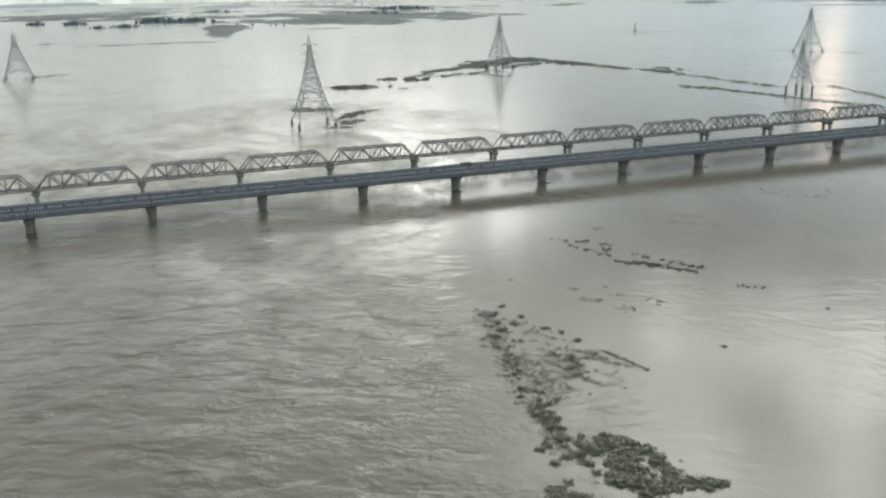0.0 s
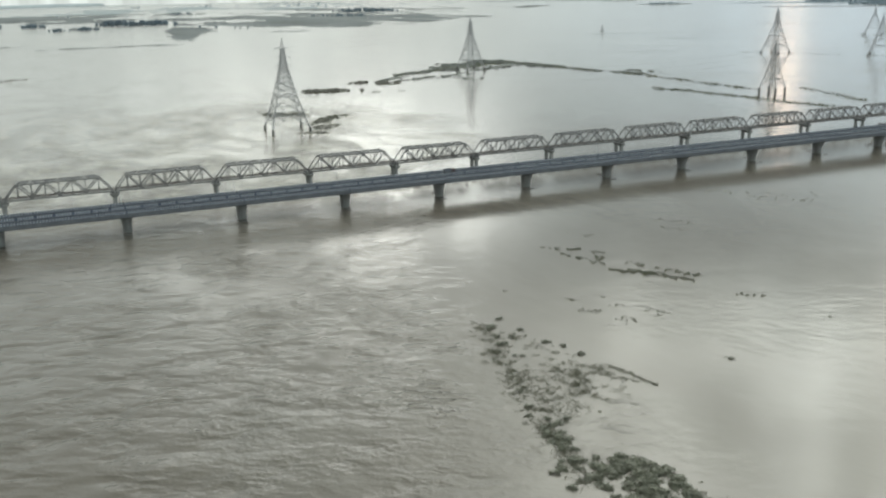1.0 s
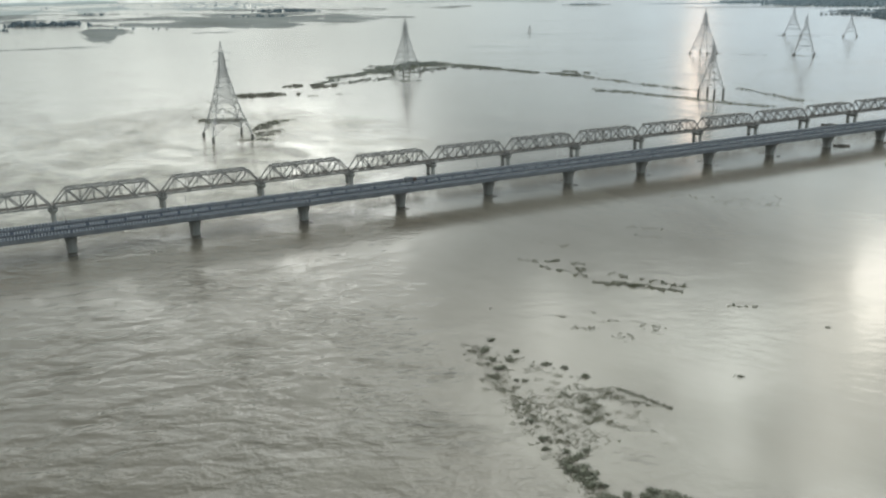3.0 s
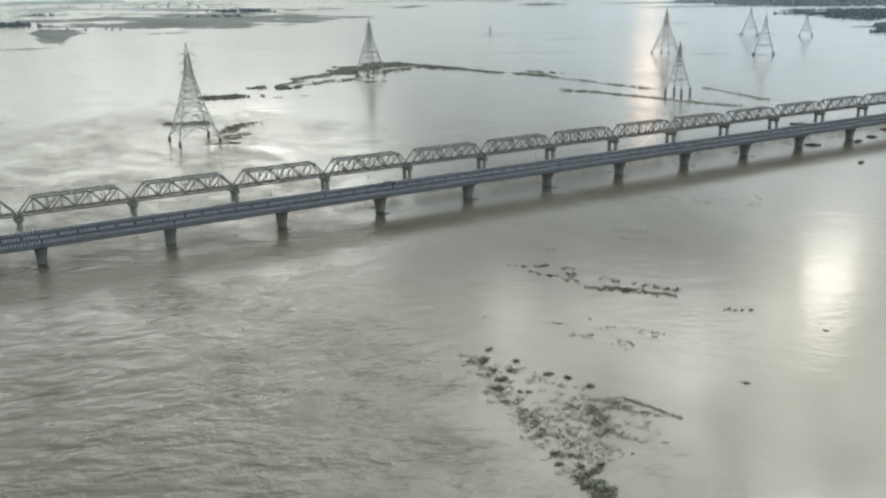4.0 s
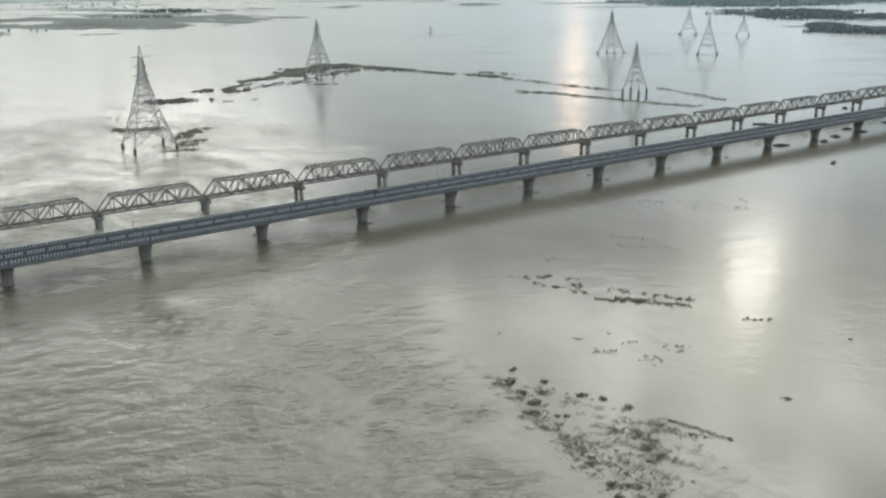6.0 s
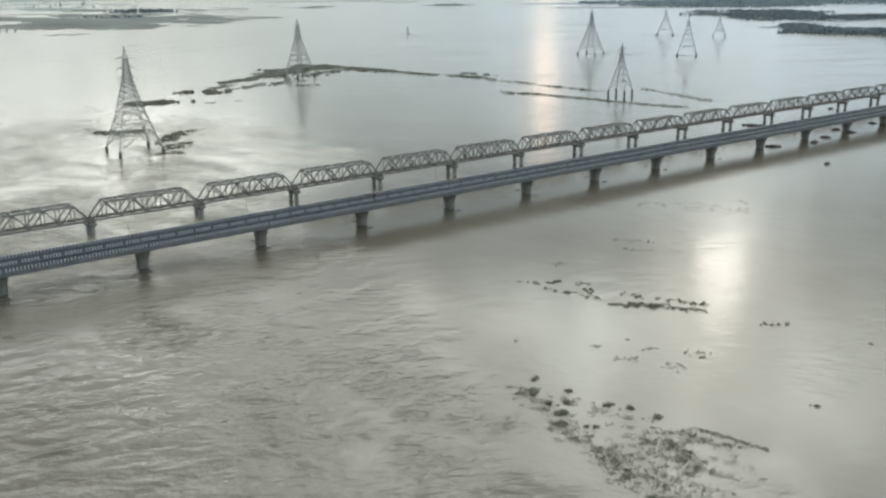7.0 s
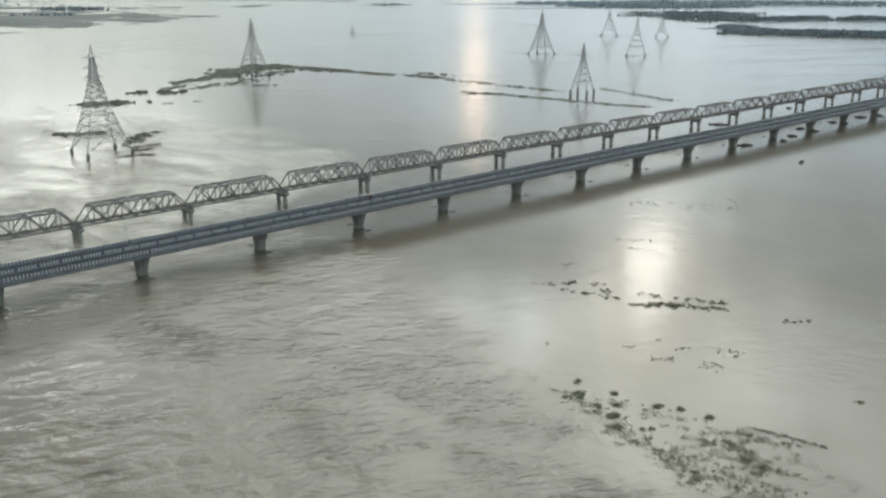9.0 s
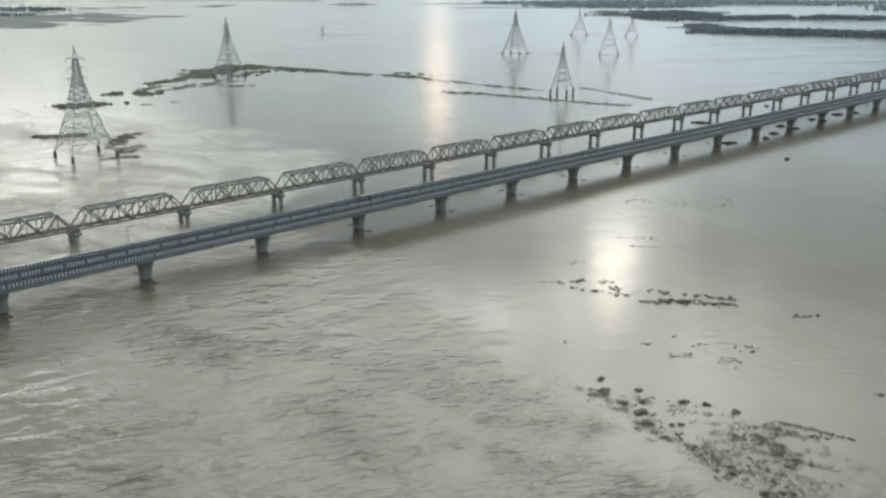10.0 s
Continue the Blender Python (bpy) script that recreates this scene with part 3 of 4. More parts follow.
# ---------------------------------------------------------------- power line towers
def pylon(x, y, height, base, turn=0.0, foot=4.2, arm=5.5):
    tower = thing("lattice_pylon", (x, y, 0), "tall grey lattice power-line tower on dark concrete legs in the flood", "pylon", "power-line towers", turn=turn)
    waist, neck = height * 0.71, height * 0.885
    b = base / 2
    w, u = base * 0.085, base * 0.042
    knee, mid_half = foot + (waist - foot) * 0.5, (b + w) * 0.5 * (0.9 if height > 65 else 0.96)

    def half(z):
        if z < knee:
            return b + (mid_half - b) * (z - foot) / (knee - foot)
        if z < waist:
            return mid_half + (w - mid_half) * (z - knee) / (waist - knee)
        return w + (u - w) * (z - waist) / (neck - waist)

    corners = ((-1, -1), (1, -1), (1, 1), (-1, 1))
    dense = height > 55
    t = (max(0.36, height * 0.0066) if height > 30 else 0.16) * (0.8 if height > 65 else 1.0)
    foot_mesh = lofted([(-3, 0.95, 0.95), (foot - 0.6, 0.85, 0.85), (foot, 0.7, 0.7)], 10)
    foot_ob = part("foundation", foot_mesh, DARK, tower, "dark wet concrete footing")
    for i, (sx, sy) in enumerate(corners):
        o = foot_ob if i == 0 else again("foundation", foot_ob, tower)
        o.matrix_basis = pose(sx * b, sy * b, 0)
        bm = bmesh.new()
        beam(bm, (sx * b, sy * b, foot - 0.1), (sx * mid_half, sy * mid_half, knee), t * 1.1)
        beam(bm, (sx * mid_half, sy * mid_half, knee), (sx * w, sy * w, waist), t)
        beam(bm, (sx * w, sy * w, waist), (sx * u, sy * u, neck), t)
        beam(bm, (sx * u, sy * u, neck), (0, 0, height), t * 0.7)
        part("leg", bm, GALV, tower)
    steps = (0.0, 0.2, 0.36, 0.5, 0.62, 0.72, 0.81, 0.89, 0.95, 1.0) if dense else (0.0, 0.27, 0.5, 0.7, 0.86, 1.0)
    cuts = [foot + (waist - foot) * f for f in steps]
    cuts += [waist + (neck - waist) * f for f in ((0.25, 0.5, 0.75, 1.0) if dense else (0.33, 0.67, 1.0))]
    stout = 1.15 if height > 65 else 0.92

    def brace(p, q, w):
        part("brace", bar(p, q, w * stout), GALV, tower)

    for k, (z0, z1) in enumerate(zip(cuts, cuts[1:])):
        h0, h1 = half(z0), half(z1)
        for (ax, ay), (cx, cy) in zip(corners, corners[1:] + corners[:1]):
            p0, q0 = Vector((ax * h0, ay * h0, z0)), Vector((cx * h0, cy * h0, z0))
            p1, q1 = Vector((ax * h1, ay * h1, z1)), Vector((cx * h1, cy * h1, z1))
            mid = (p1 + q1) / 2
            brace(p1, q1, t * 0.95)
            if k < 3:
                # wide bays: an inverted V under each ring, with short ties to the legs
                brace(p0, mid, t * 0.72)
                brace(q0, mid, t * 0.72)
                for p, pp in ((p0, p1), (q0, q1)):
                    for f, g in ((0.35, 0.35), (0.68, 0.68), (0.35, 0.68), (0.68, 1.0)) if dense else ():
                        brace(p.lerp(mid, f), p.lerp(pp, g), t * 0.44)
            else:
                brace(p0, q1, t * 0.6)
                brace(q0, p1, t * 0.6)
                if dense:
                    brace((p0 + p1) / 2, (q0 + q1) / 2, t * 0.4)
        if k in (0, 2, 4, 8):
            part("cross_tie", bar((-h1, -h1, z1), (h1, h1, z1), t * 0.4), GALV, tower)
            part("cross_tie", bar((h1, -h1, z1 - t * 0.4), (-h1, h1, z1 - t * 0.4), t * 0.4), GALV, tower)
    for f in (0.0, 0.5, 1.0):
        z = waist + (neck - waist) * f
        h = half(z)
        for s in (-1, 1):
            tip = Vector((s * arm, 0, z + 0.2))
            arm_ob = part("cross_arm", bar((s * h, -h, z), tip, t * 0.45), GALV, tower)
            part("chord", bar((s * h, h, z), tip, t * 0.45), GALV, arm_ob)
            for a in (-1, 1):
                part("chord", bar((s * h, a * h * 0.9, z + height * 0.022), tip, t * 0.34), GALV, arm_ob)
            for q in (0.3, 0.6):
                a, c = Vector((s * h, h, z)).lerp(tip, q), Vector((s * h, -h, z)).lerp(tip, q)
                part("strut", bar(a, c, t * 0.35), GALV, arm_ob)
                part("strut", bar(a, (a + c) / 2 + Vector((0, 0, height * 0.03 * (1 - q))), t * 0.35), GALV, arm_ob)
            part("insulator", lofted([(z - 2.2, 0.09, 0.09), (z + 0.2, 0.09, 0.09)], 6), DARK, arm_ob).matrix_basis = pose(s * arm, 0, 0)
    c, d = math.cos(radians(turn)), math.sin(radians(turn))
    return [(x + c * s * arm, y + d * s * arm, waist + (neck - waist) * f - 2.2) for f in (0.0, 0.5, 1.0) for s in (-1, 1)] + [(x, y, height)]


def conductor(p, q, sag):
    """A sagging wire between two towers."""
    bm = bmesh.new()
    p, q = Vector(p), Vector(q)
    side = (q - p).cross(Vector((0, 0, 1))).normalized() * 0.03
    rings = []
    for i in range(33):
        f = i / 32
        r = p.lerp(q, f) - Vector((0, 0, 4 * sag * f * (1 - f)))
        rings.append([bm.verts.new(r + w) for w in (side, Vector((0, 0, 0.03)), -side, Vector((0, 0, -0.03)))])
    for a, b in zip(rings, rings[1:]):
        for i in range(4):
            bm.faces.new((a[i], a[(i + 1) % 4], b[(i + 1) % 4], b[i]))
    return tagged(part("power_line", bm, CABLE), "thin sagging aluminium power line between towers", "cable", "power lines")


PYLONS = {
    "a": (138.5, 649, 65.5, 26.5, 0, 4.2, 5.6), "c": (568, 642, 46.5, 15.5, 17, 5.5, 7.0), "e": (942, 872, 53.0, 24, 37, 2.6), "g": (1275, 1074, 38.0, 20, 37, 2.6),
    "l": (-92, 1163, 56.0, 29, 0, 3.0), "b": (434, 987, 61.5, 23, 8, 4.2), "d": (870, 976, 59.0, 25.5, 17, 2.8), "f": (1241, 1162, 46.5, 27, 37, 2.6),
}
TIPS = {k: pylon(*v) for k, v in PYLONS.items()}
pylon(967, 1555, 13, 5, 0, 0.8, 2)
for a, c in ("ac", "ce", "eg", "lb", "bd", "df"):
    for i, (p, q) in enumerate(zip(TIPS[a], TIPS[c])):
        conductor(p, q, 9.0 if i == 6 else 14.0)


# ---------------------------------------------------------------- banks, islands and drift
def leaf(bm, at, size, rng, lie=0.5):
    """One four-cornered leaf or spray of leaves."""
    a = rng.uniform(0, 6.283)
    tilt = rng.gauss(0, lie)
    u = Vector((math.cos(a), math.sin(a), 0)) * size
    v = Vector((-math.sin(a) * math.cos(tilt), math.cos(a) * math.cos(tilt), math.sin(tilt))) * size * rng.uniform(0.45, 0.8)
    at = Vector(at)
    bm.faces.new([bm.verts.new(at + w) for w in (u, v, -u, -v)])


def bush_mesh(rng, radius, height, leaves, size):
    """Loose flat sprays of leaves on several heads, ragged at the rim."""
    bm = bmesh.new()
    heads = []
    for _ in range(11):
        a, r = rng.uniform(0, 6.283), radius * rng.random() ** 0.6
        heads.append((r * math.cos(a), r * math.sin(a), height * rng.uniform(0.15, 0.95) * (1.1 - 0.6 * r / radius), rng.uniform(0.18, 0.42) * radius))
    for _ in range(leaves):
        hx, hy, hz, r = rng.choice(heads)
        d = Vector((rng.gauss(0, 1), rng.gauss(0, 1), rng.gauss(0, 0.4))) * r * 0.62
        z = max(0.03, hz + d.z)
        leaf(bm, (hx + d.x, hy + d.y, z), size * rng.uniform(0.5, 1.5), rng, 0.75)
    return bm


def stem_mesh(rng, radius, height):
    bm = bmesh.new()
    for _ in range(7):
        a = rng.uniform(0, 6.283)
        r = rng.uniform(0.2, 0.7) * radius
        beam(bm, (0.12 * math.cos(a), 0.12 * math.sin(a), -0.6), (r * math.cos(a), r * math.sin(a), height * rng.uniform(0.5, 0.9)), 0.05)
    return bm


def make_bush(seed, radius, height, leaves=260, size=0.27):
    rng = random.Random(seed)
    b = thing("bush", (0, 0, 0), "dark half-drowned leafy bush standing in flood water", "bush", "half-drowned bushes")
    part("foliage", bush_mesh(rng, radius, height, leaves, size), LEAF, b)
    part("wood", stem_mesh(rng, radius, height), BARK, b)
    return b


BUSHES = [make_bush(20 + i, r, h, n) for i, (r, h, n) in enumerate(((1.8, 1.2, 300), (1.4, 1.0, 210), (1.15, 0.8, 150), (2.1, 1.6, 380), (0.8, 0.7, 90)))]
used = set()


def put_bush(kind, x, y, turn, s=1.0):
    m = pose(x, y, 0, 0, 0, turn) @ Matrix.Diagonal((s, s, s * 0.78, 1))
    if kind not in used:
        used.add(kind)
        BUSHES[kind].matrix_basis = m
        return BUSHES[kind]
    o = copy_thing(BUSHES[kind], pose(x, y, 0, 0, 0, turn))
    o.scale = (s, s, s * 0.78)
    return o


rng = random.Random(77)
# the dense thicket at the end of the drowned spit
for _ in range(330):
    f = rng.uniform(-1, 1)
    x = 95.4 + 1.2 * f + 8.0 * math.sqrt(1 - 0.9 * f * f) * rng.uniform(-1, 1)
    y = 147.5 - 13.0 * f + rng.gauss(0, 0.8)
    if noise.noise(Vector((x * 0.6, y * 0.3, 5))) < 0.03:
        continue
    put_bush(rng.choice((0, 1, 2, 1, 2, 4)), x, y, rng.uniform(0, 360), rng.uniform(0.55, 1.15))
for _ in range(24):
    f = rng.random()
    put_bush(rng.choice((1, 2, 2, 4)), 101 + 8 * f + rng.gauss(0, 1.2), 139 - 6 * f + rng.gauss(0, 1.2), rng.uniform(0, 360), rng.uniform(0.7, 1.0))
for _ in range(34):
    f = rng.random()
    put_bush(rng.choice((1, 2, 2, 4, 4)), 90.0 - 5.0 * f + rng.gauss(0, 2.4), 179.5 - 28 * f + rng.gauss(0, 1), rng.uniform(0, 360), rng.uniform(0.75, 1.1))
for _ in range(14):
    put_bush(rng.choice((0, 1, 2)), 78 + rng.gauss(0, 2.0), 141.5 + rng.gauss(0, 2.2), rng.uniform(0, 360), 0.9)
# single bushes
for kind, x, y in ((0, 105.3, 243), (2, 104.2, 241.5), (2, 111.1, 248.3), (4, 109.8, 247.6), (2, 112.4, 237.2), (1, 103.7, 235.4), (2, 107.6, 232.6), (0, 101.8, 229.8), (2, 103.2, 229), (1, 103.8, 219.2), (2, 102.2, 220.4), (1, 92.7, 199.2), (1, 90.2, 190), (0, 91.9, 182.3), (1, 95.7, 180.6), (0, 114.2, 225.4), (1, 115.3, 225.2), (1, 117.8, 220.8), (0, 119.6, 213.3), (4, 203.4, 205.8), (2, 88.5, 186)):
    put_bush(kind, x, y, rng.uniform(0, 360), rng.uniform(0.58, 0.88))


def tufts(name, label, beds, size, seed, mat=None, clump=0.9, crowd=9):
    """Thin drowned plants in loose clumps: beds of (x0, y0, x1, y1, width, count of clumps)."""
    rng = random.Random(seed)
    bm = bmesh.new()
    for x0, y0, x1, y1, width, count in beds:
        way = Vector((x1 - x0, y1 - y0, 0))
        side = Vector((-way.y, way.x, 0)).normalized()
        for _ in range(count):
            at = Vector((x0, y0, 0)) + way * rng.random() + side * rng.gauss(0, width * 0.33)
            r = clump * rng.uniform(0.3, 1.5)
            for _ in range(max(2, int(crowd * r / clump * rng.uniform(0.5, 1.4)))):
                p = at + Vector((rng.gauss(0, r), rng.gauss(0, r), 0))
                s = size * rng.uniform(0.5, 1.5)
                for _ in range(rng.randint(4, 7)):
                    q = p + Vector((rng.gauss(0, s * 0.6), rng.gauss(0, s * 0.6), 0))
                    tip = q + Vector((rng.gauss(0, s * 0.5), rng.gauss(0, s * 0.5), s * rng.uniform(0.8, 2.2)))
                    a = rng.uniform(0, 6.283)
                    w = Vector((math.cos(a), math.sin(a), 0)) * s * 0.2
                    mid = (q + tip) / 2
                    bm.faces.new([bm.verts.new(v) for v in (q - Vector((0, 0, 0.2)), mid + w, tip, mid - w)])
    return tagged(part(name, bm, mat or CROP), label, "plants", kind="stuff")


tufts("drowned_crop", "sparse dark drowned crop plants poking out of the flood", (
    (104, 250, 98, 224, 5, 34), (105, 238, 113, 204, 14, 46), (99, 228, 92, 186, 8, 105), (107, 208, 97, 182, 13, 84),
    (114, 208, 105, 190, 9, 70), (118, 205, 121, 196, 4, 14), (122, 196, 110, 184, 9, 12), (90, 188, 88, 178, 5, 12), (90, 180, 84.5, 151, 3.6, 62), (94, 158, 97, 138, 13, 60), (101, 141, 108, 133, 5, 16)), 0.095, 3, None, 0.75, 44)
tufts("grass_line", "narrow line of drowned grass along a field edge", (
    (122.4, 203, 126.6, 187, 0.7, 34), (120, 196, 124, 191, 1.6, 8)), 0.13, 4, None, 0.45, 13)
tufts("reed_patch", "sparse reeds and weed standing in calm flood water", (
    (161, 313, 166, 307, 3.0, 6), (163, 301, 170, 282, 2.2, 22), (168, 305, 173, 301, 3.0, 12), (175, 298, 178, 294, 2.5, 8), (174, 292, 171, 284, 3.0, 10),
    (169, 276, 189, 252, 3.2, 70), (175, 273, 183, 262, 3.0, 34), (179, 281, 193, 256, 3.5, 34), (191, 238, 198, 228, 2.2, 9), (154, 194, 157, 191, 1.5, 3)), 0.23, 6, None, 0.36, 7)
tufts("reed_patch", "faint thin reeds just breaking calm flood water", (
    (225, 328, 236, 314, 4, 15), (219, 317, 226, 308, 3, 12), (228, 305, 234, 298, 5, 6), (178, 329, 189, 316, 3, 9), (280, 364, 290, 352, 10, 22), (290, 350, 308, 322, 15, 26), (300, 345, 320, 330, 9, 9), (139, 257, 140, 253, 2, 4), (149, 254, 150, 251, 2, 3),
    (137, 244, 143, 240, 3, 14), (143, 233, 148, 229, 4.5, 15), (156, 235, 160, 229, 4.5, 13), (123, 273, 126, 270, 2, 2), (146, 246, 156, 240, 6, 6)), 0.2, 7, None, 0.3, 4)


def drift(name, label, beds, seed, mat, tall=0.8, grain=2.2):
    """Uneven clumps of mud, weed and grass awash along lines: (x0, y0, x1, y1, width, count)."""
    rng = random.Random(seed)
    bm = bmesh.new()
    for x0, y0, x1, y1, width, count in beds:
        way = Vector((x1 - x0, y1 - y0, 0))
        side = Vector((-way.y, way.x, 0)).normalized()
        turn = math.atan2(way.y, way.x)
        for _ in range(count):
            f = rng.random()
            taper = min(1.0, 5 * min(f, 1 - f) + 0.25)
            if noise.noise(Vector((x0 + f * way.length * 0.06, y0, seed * 1.7))) < -0.27:
                continue
            wander = width * 0.5 * noise.noise(Vector((f * 6, seed, x0 * 0.1)))
            p = Vector((x0, y0, 0)) + way * f + side * (wander + rng.gauss(0, width * 0.26 * taper))
            g = grain * rng.uniform(0.3, 1.5)
            lump(bm, (p.x, p.y, -0.05), g * rng.uniform(1.0, 2.2), g * rng.uniform(0.5, 1.0), tall * taper * rng.uniform(0.4, 1.4), rng, turn + rng.gauss(0, 0.35), 7)
    return tagged(part(name, bm, mat), label, "bank", kind="structure")


# the long drowned embankment with the second tower
BANK = "low dark muddy bank with grass awash in the flood"
drift("mud_bank", BANK, ((335, 978, 425, 1030, 16, 190), (415, 1028, 480, 1080, 36, 620), (465, 1080, 525, 1058, 50, 700), (518, 1058, 547, 950, 18, 200), (546, 950, 549, 890, 9, 80), (405, 962, 470, 988, 8, 30), (395, 1000, 470, 1045, 36, 150), (430, 985, 505, 1020, 24, 70), (500, 1045, 542, 960, 34, 70)), 11, MUD, 0.8, 2.4)
drift("mud_bank", BANK, ((325, 926, 400, 940, 14, 80), (385, 915, 412, 900, 8, 30), (345, 948, 425, 952, 7, 50), (300, 935, 350, 965, 16, 60)), 12, MUD, 0.6, 1.8)
drift("mud_bank", BANK, ((562, 890, 576, 828, 11, 90), (588, 895, 600, 850, 6, 16)), 13, MUD, 1.0, 2.6)
drift("mud_bank", BANK, ((578, 800, 570, 740, 4, 50), (570, 745, 579, 672, 6, 70)), 14, MUD, 0.45, 1.6)
drift("mud_bank", BANK, ((512, 735, 528, 690, 10, 60), (524, 700, 535, 611, 6, 90), (535, 611, 552, 556, 4, 60), (505, 728, 522, 700, 14, 40)), 15, MUD, 0.45, 1.6)
drift("mud_bank", BANK, ((622, 662, 597, 562, 3, 60),), 16, MUD, 0.35, 1.3)
for i, line in enumerate(((845, 1023, 890, 940), (890, 940, 948, 848), (1395, 1634, 1421, 1454), (1963, 2240, 2058, 2005), (1209, 1190, 1258, 1092))):
    drift("mud_bank", "thin line of drowned field bank just breaking the flood", ((*line, 6, 60),), 81 + i, MUD, 0.3, 1.8)
# drift weed caught round the near tower
WEED = "dark floating mat of drift weed caught by the tower"
drift("weed_drift", WEED, ((140, 742, 176, 728, 12, 44), (143, 738, 150, 746, 10, 16)), 21, DRIFT, 0.9, 1.5)
drift("weed_drift", WEED, ((168, 680, 200, 714, 11, 50), (160, 672, 176, 682, 8, 14)), 22, DRIFT, 0.9, 1.5)
drift("weed_drift", WEED, ((144, 638, 166, 630, 4, 40), (158, 648, 176, 652, 5, 18), (160, 660, 182, 664, 5, 22)), 23, DRIFT, 0.7, 1.3)
drift("weed_drift", WEED, ((208, 886, 246, 868, 26, 110), (248, 868, 268, 866, 6, 12), (272, 936, 308, 908, 18, 60), (300, 905, 322, 915, 8, 12)), 24, DRIFT, 1.5, 1.9)
drift("weed_drift", WEED, ((-125, 1140, -40, 1185, 22, 70), (-100, 1130, -60, 1150, 12, 26)), 27, DRIFT, 0.3, 1.8)
drift("weed_drift", WEED, ((262, 847, 298, 838, 4, 26),), 25, DRIFT, 0.4, 1.8)
drift("weed_drift", WEED, ((168, 900, 176, 835, 22, 60), (158, 830, 158, 775, 14, 44), (142, 770, 150, 745, 10, 30), (190, 880, 205, 850, 16, 26), (150, 690, 180, 650, 16, 20), (200, 740, 235, 690, 22, 8)), 26, DRIFT, 0.12, 1.3)
tufts("bank_grass", "rough grass growing on the low mud bank", (
    (340, 980, 425, 1025, 10, 90), (420, 1030, 525, 1065, 26, 240), (520, 1050, 548, 900, 10, 110), (512, 735, 552, 556, 5, 60), (560, 890, 579, 675, 5, 60), (622, 662, 597, 562, 3, 30),
    (170, 684, 200, 712, 7, 30), (142, 742, 174, 730, 7, 30), (208, 886, 248, 868, 10, 40)), 0.5, 8, None, 2.2, 7)


# ---------------------------------------------------------------- far land and woods
def land(name, cx, cy, rx, ry, turn, label, seed):
    bm = bmesh.new()
    rings = []
    n = 90
    c, s = math.cos(radians(turn)), math.sin(radians(turn))
    for f, z in ((1.0, -0.3), (0.96, 0.5), (0.6, 1.0)):
        ring = []
        for i in range(n):
            a = 2 * math.pi * i / n
            g = f * (0.8 + 0.5 * noise.noise(Vector((2.2 * math.cos(a), 2.2 * math.sin(a), seed))) + 0.25 * noise.noise(Vector((9 * math.cos(a), 9 * math.sin(a), seed))))
            u, v = rx * g * math.cos(a), ry * g * math.sin(a)
            ring.append(bm.verts.new((cx + u * c - v * s, cy + u * s + v * c, z)))
        rings.append(ring)
    for a, b in zip(rings, rings[1:]):
        for i in range(n):
            bm.faces.new((a[i], a[(i + 1) % n], b[(i + 1) % n], b[i]))
    bm.faces.new(rings[-1])
    return tagged(part(name, bm, MUD), label, "land", kind="structure")


def crown(bm, x, y, z0, r, h, rng, leaves, size):
    for _ in range(leaves):
        d = Vector((rng.gauss(0, 1), rng.gauss(0, 1), rng.gauss(0, 1))).normalized() * (rng.random() ** 0.35)
        leaf(bm, (x + d.x * r, y + d.y * r, z0 + h * (0.5 + 0.5 * d.z)), size * rng.uniform(0.6, 1.4), rng, 0.8)


def woods(name, label, areas, seed, leaves=40, size=1.5, mat=None):
    """Trees over patches of ground: (x, y, half length, half depth, turn, count, height)."""
    rng = random.Random(seed)
    bm = bmesh.new()
    for cx, cy, rx, ry, turn, count, tall in areas:
        c, s = math.cos(radians(turn)), math.sin(radians(turn))
        for _ in range(count):
            u, v = rng.uniform(-1, 1), rng.uniform(-1, 1)
            if u * u + v * v > 1.0 + 0.8 * noise.noise(Vector((u * 3, v * 3, seed + cx))):
                continue
            x, y = cx + u * rx * c - v * ry * s, cy + u * rx * s + v * ry * c
            if noise.noise(Vector((x * 0.014, y * 0.014, seed))) < -0.3:
                continue
            h = tall * rng.uniform(0.55, 1.15) * (1.15 - 0.55 * min(1.0, u * u + v * v))
            r = h * rng.uniform(0.4, 0.65)
            beam(bm, (x, y, -0.3), (x, y, h * 0.5), 0.35)
            lump(bm, (x, y, 0.0), r * 0.95, r * 0.95, h * 0.8, rng, 0.0, 7)
            crown(bm, x, y, h * 0.10, r, h * 0.9, rng, leaves, size * h / 9)
    return tagged(part(name, bm, mat or TREE), label, "trees", kind="stuff")


FLAT = "low flooded flat of wet mud and grass far off"
for i, (x, y, rx, ry, turn) in enumerate(((2041, 2838, 90, 60, -48), (2184, 2193, 190, 14, -48))):
    land("land", x, y, rx * 1.15, ry * 1.15, turn, FLAT, 31 + i).data.materials[0] = FLATS


def tones(x, y, step, seed):
    """Layered noise over the plan, about -1 to 1."""
    total, gain = 0.0, 0.55
    for i in range(6):
        total += gain * noise.noise(Vector((x / step, y / step, seed + 7.3 * i)))
        step, gain = step * 0.5, gain * 0.7
    return total


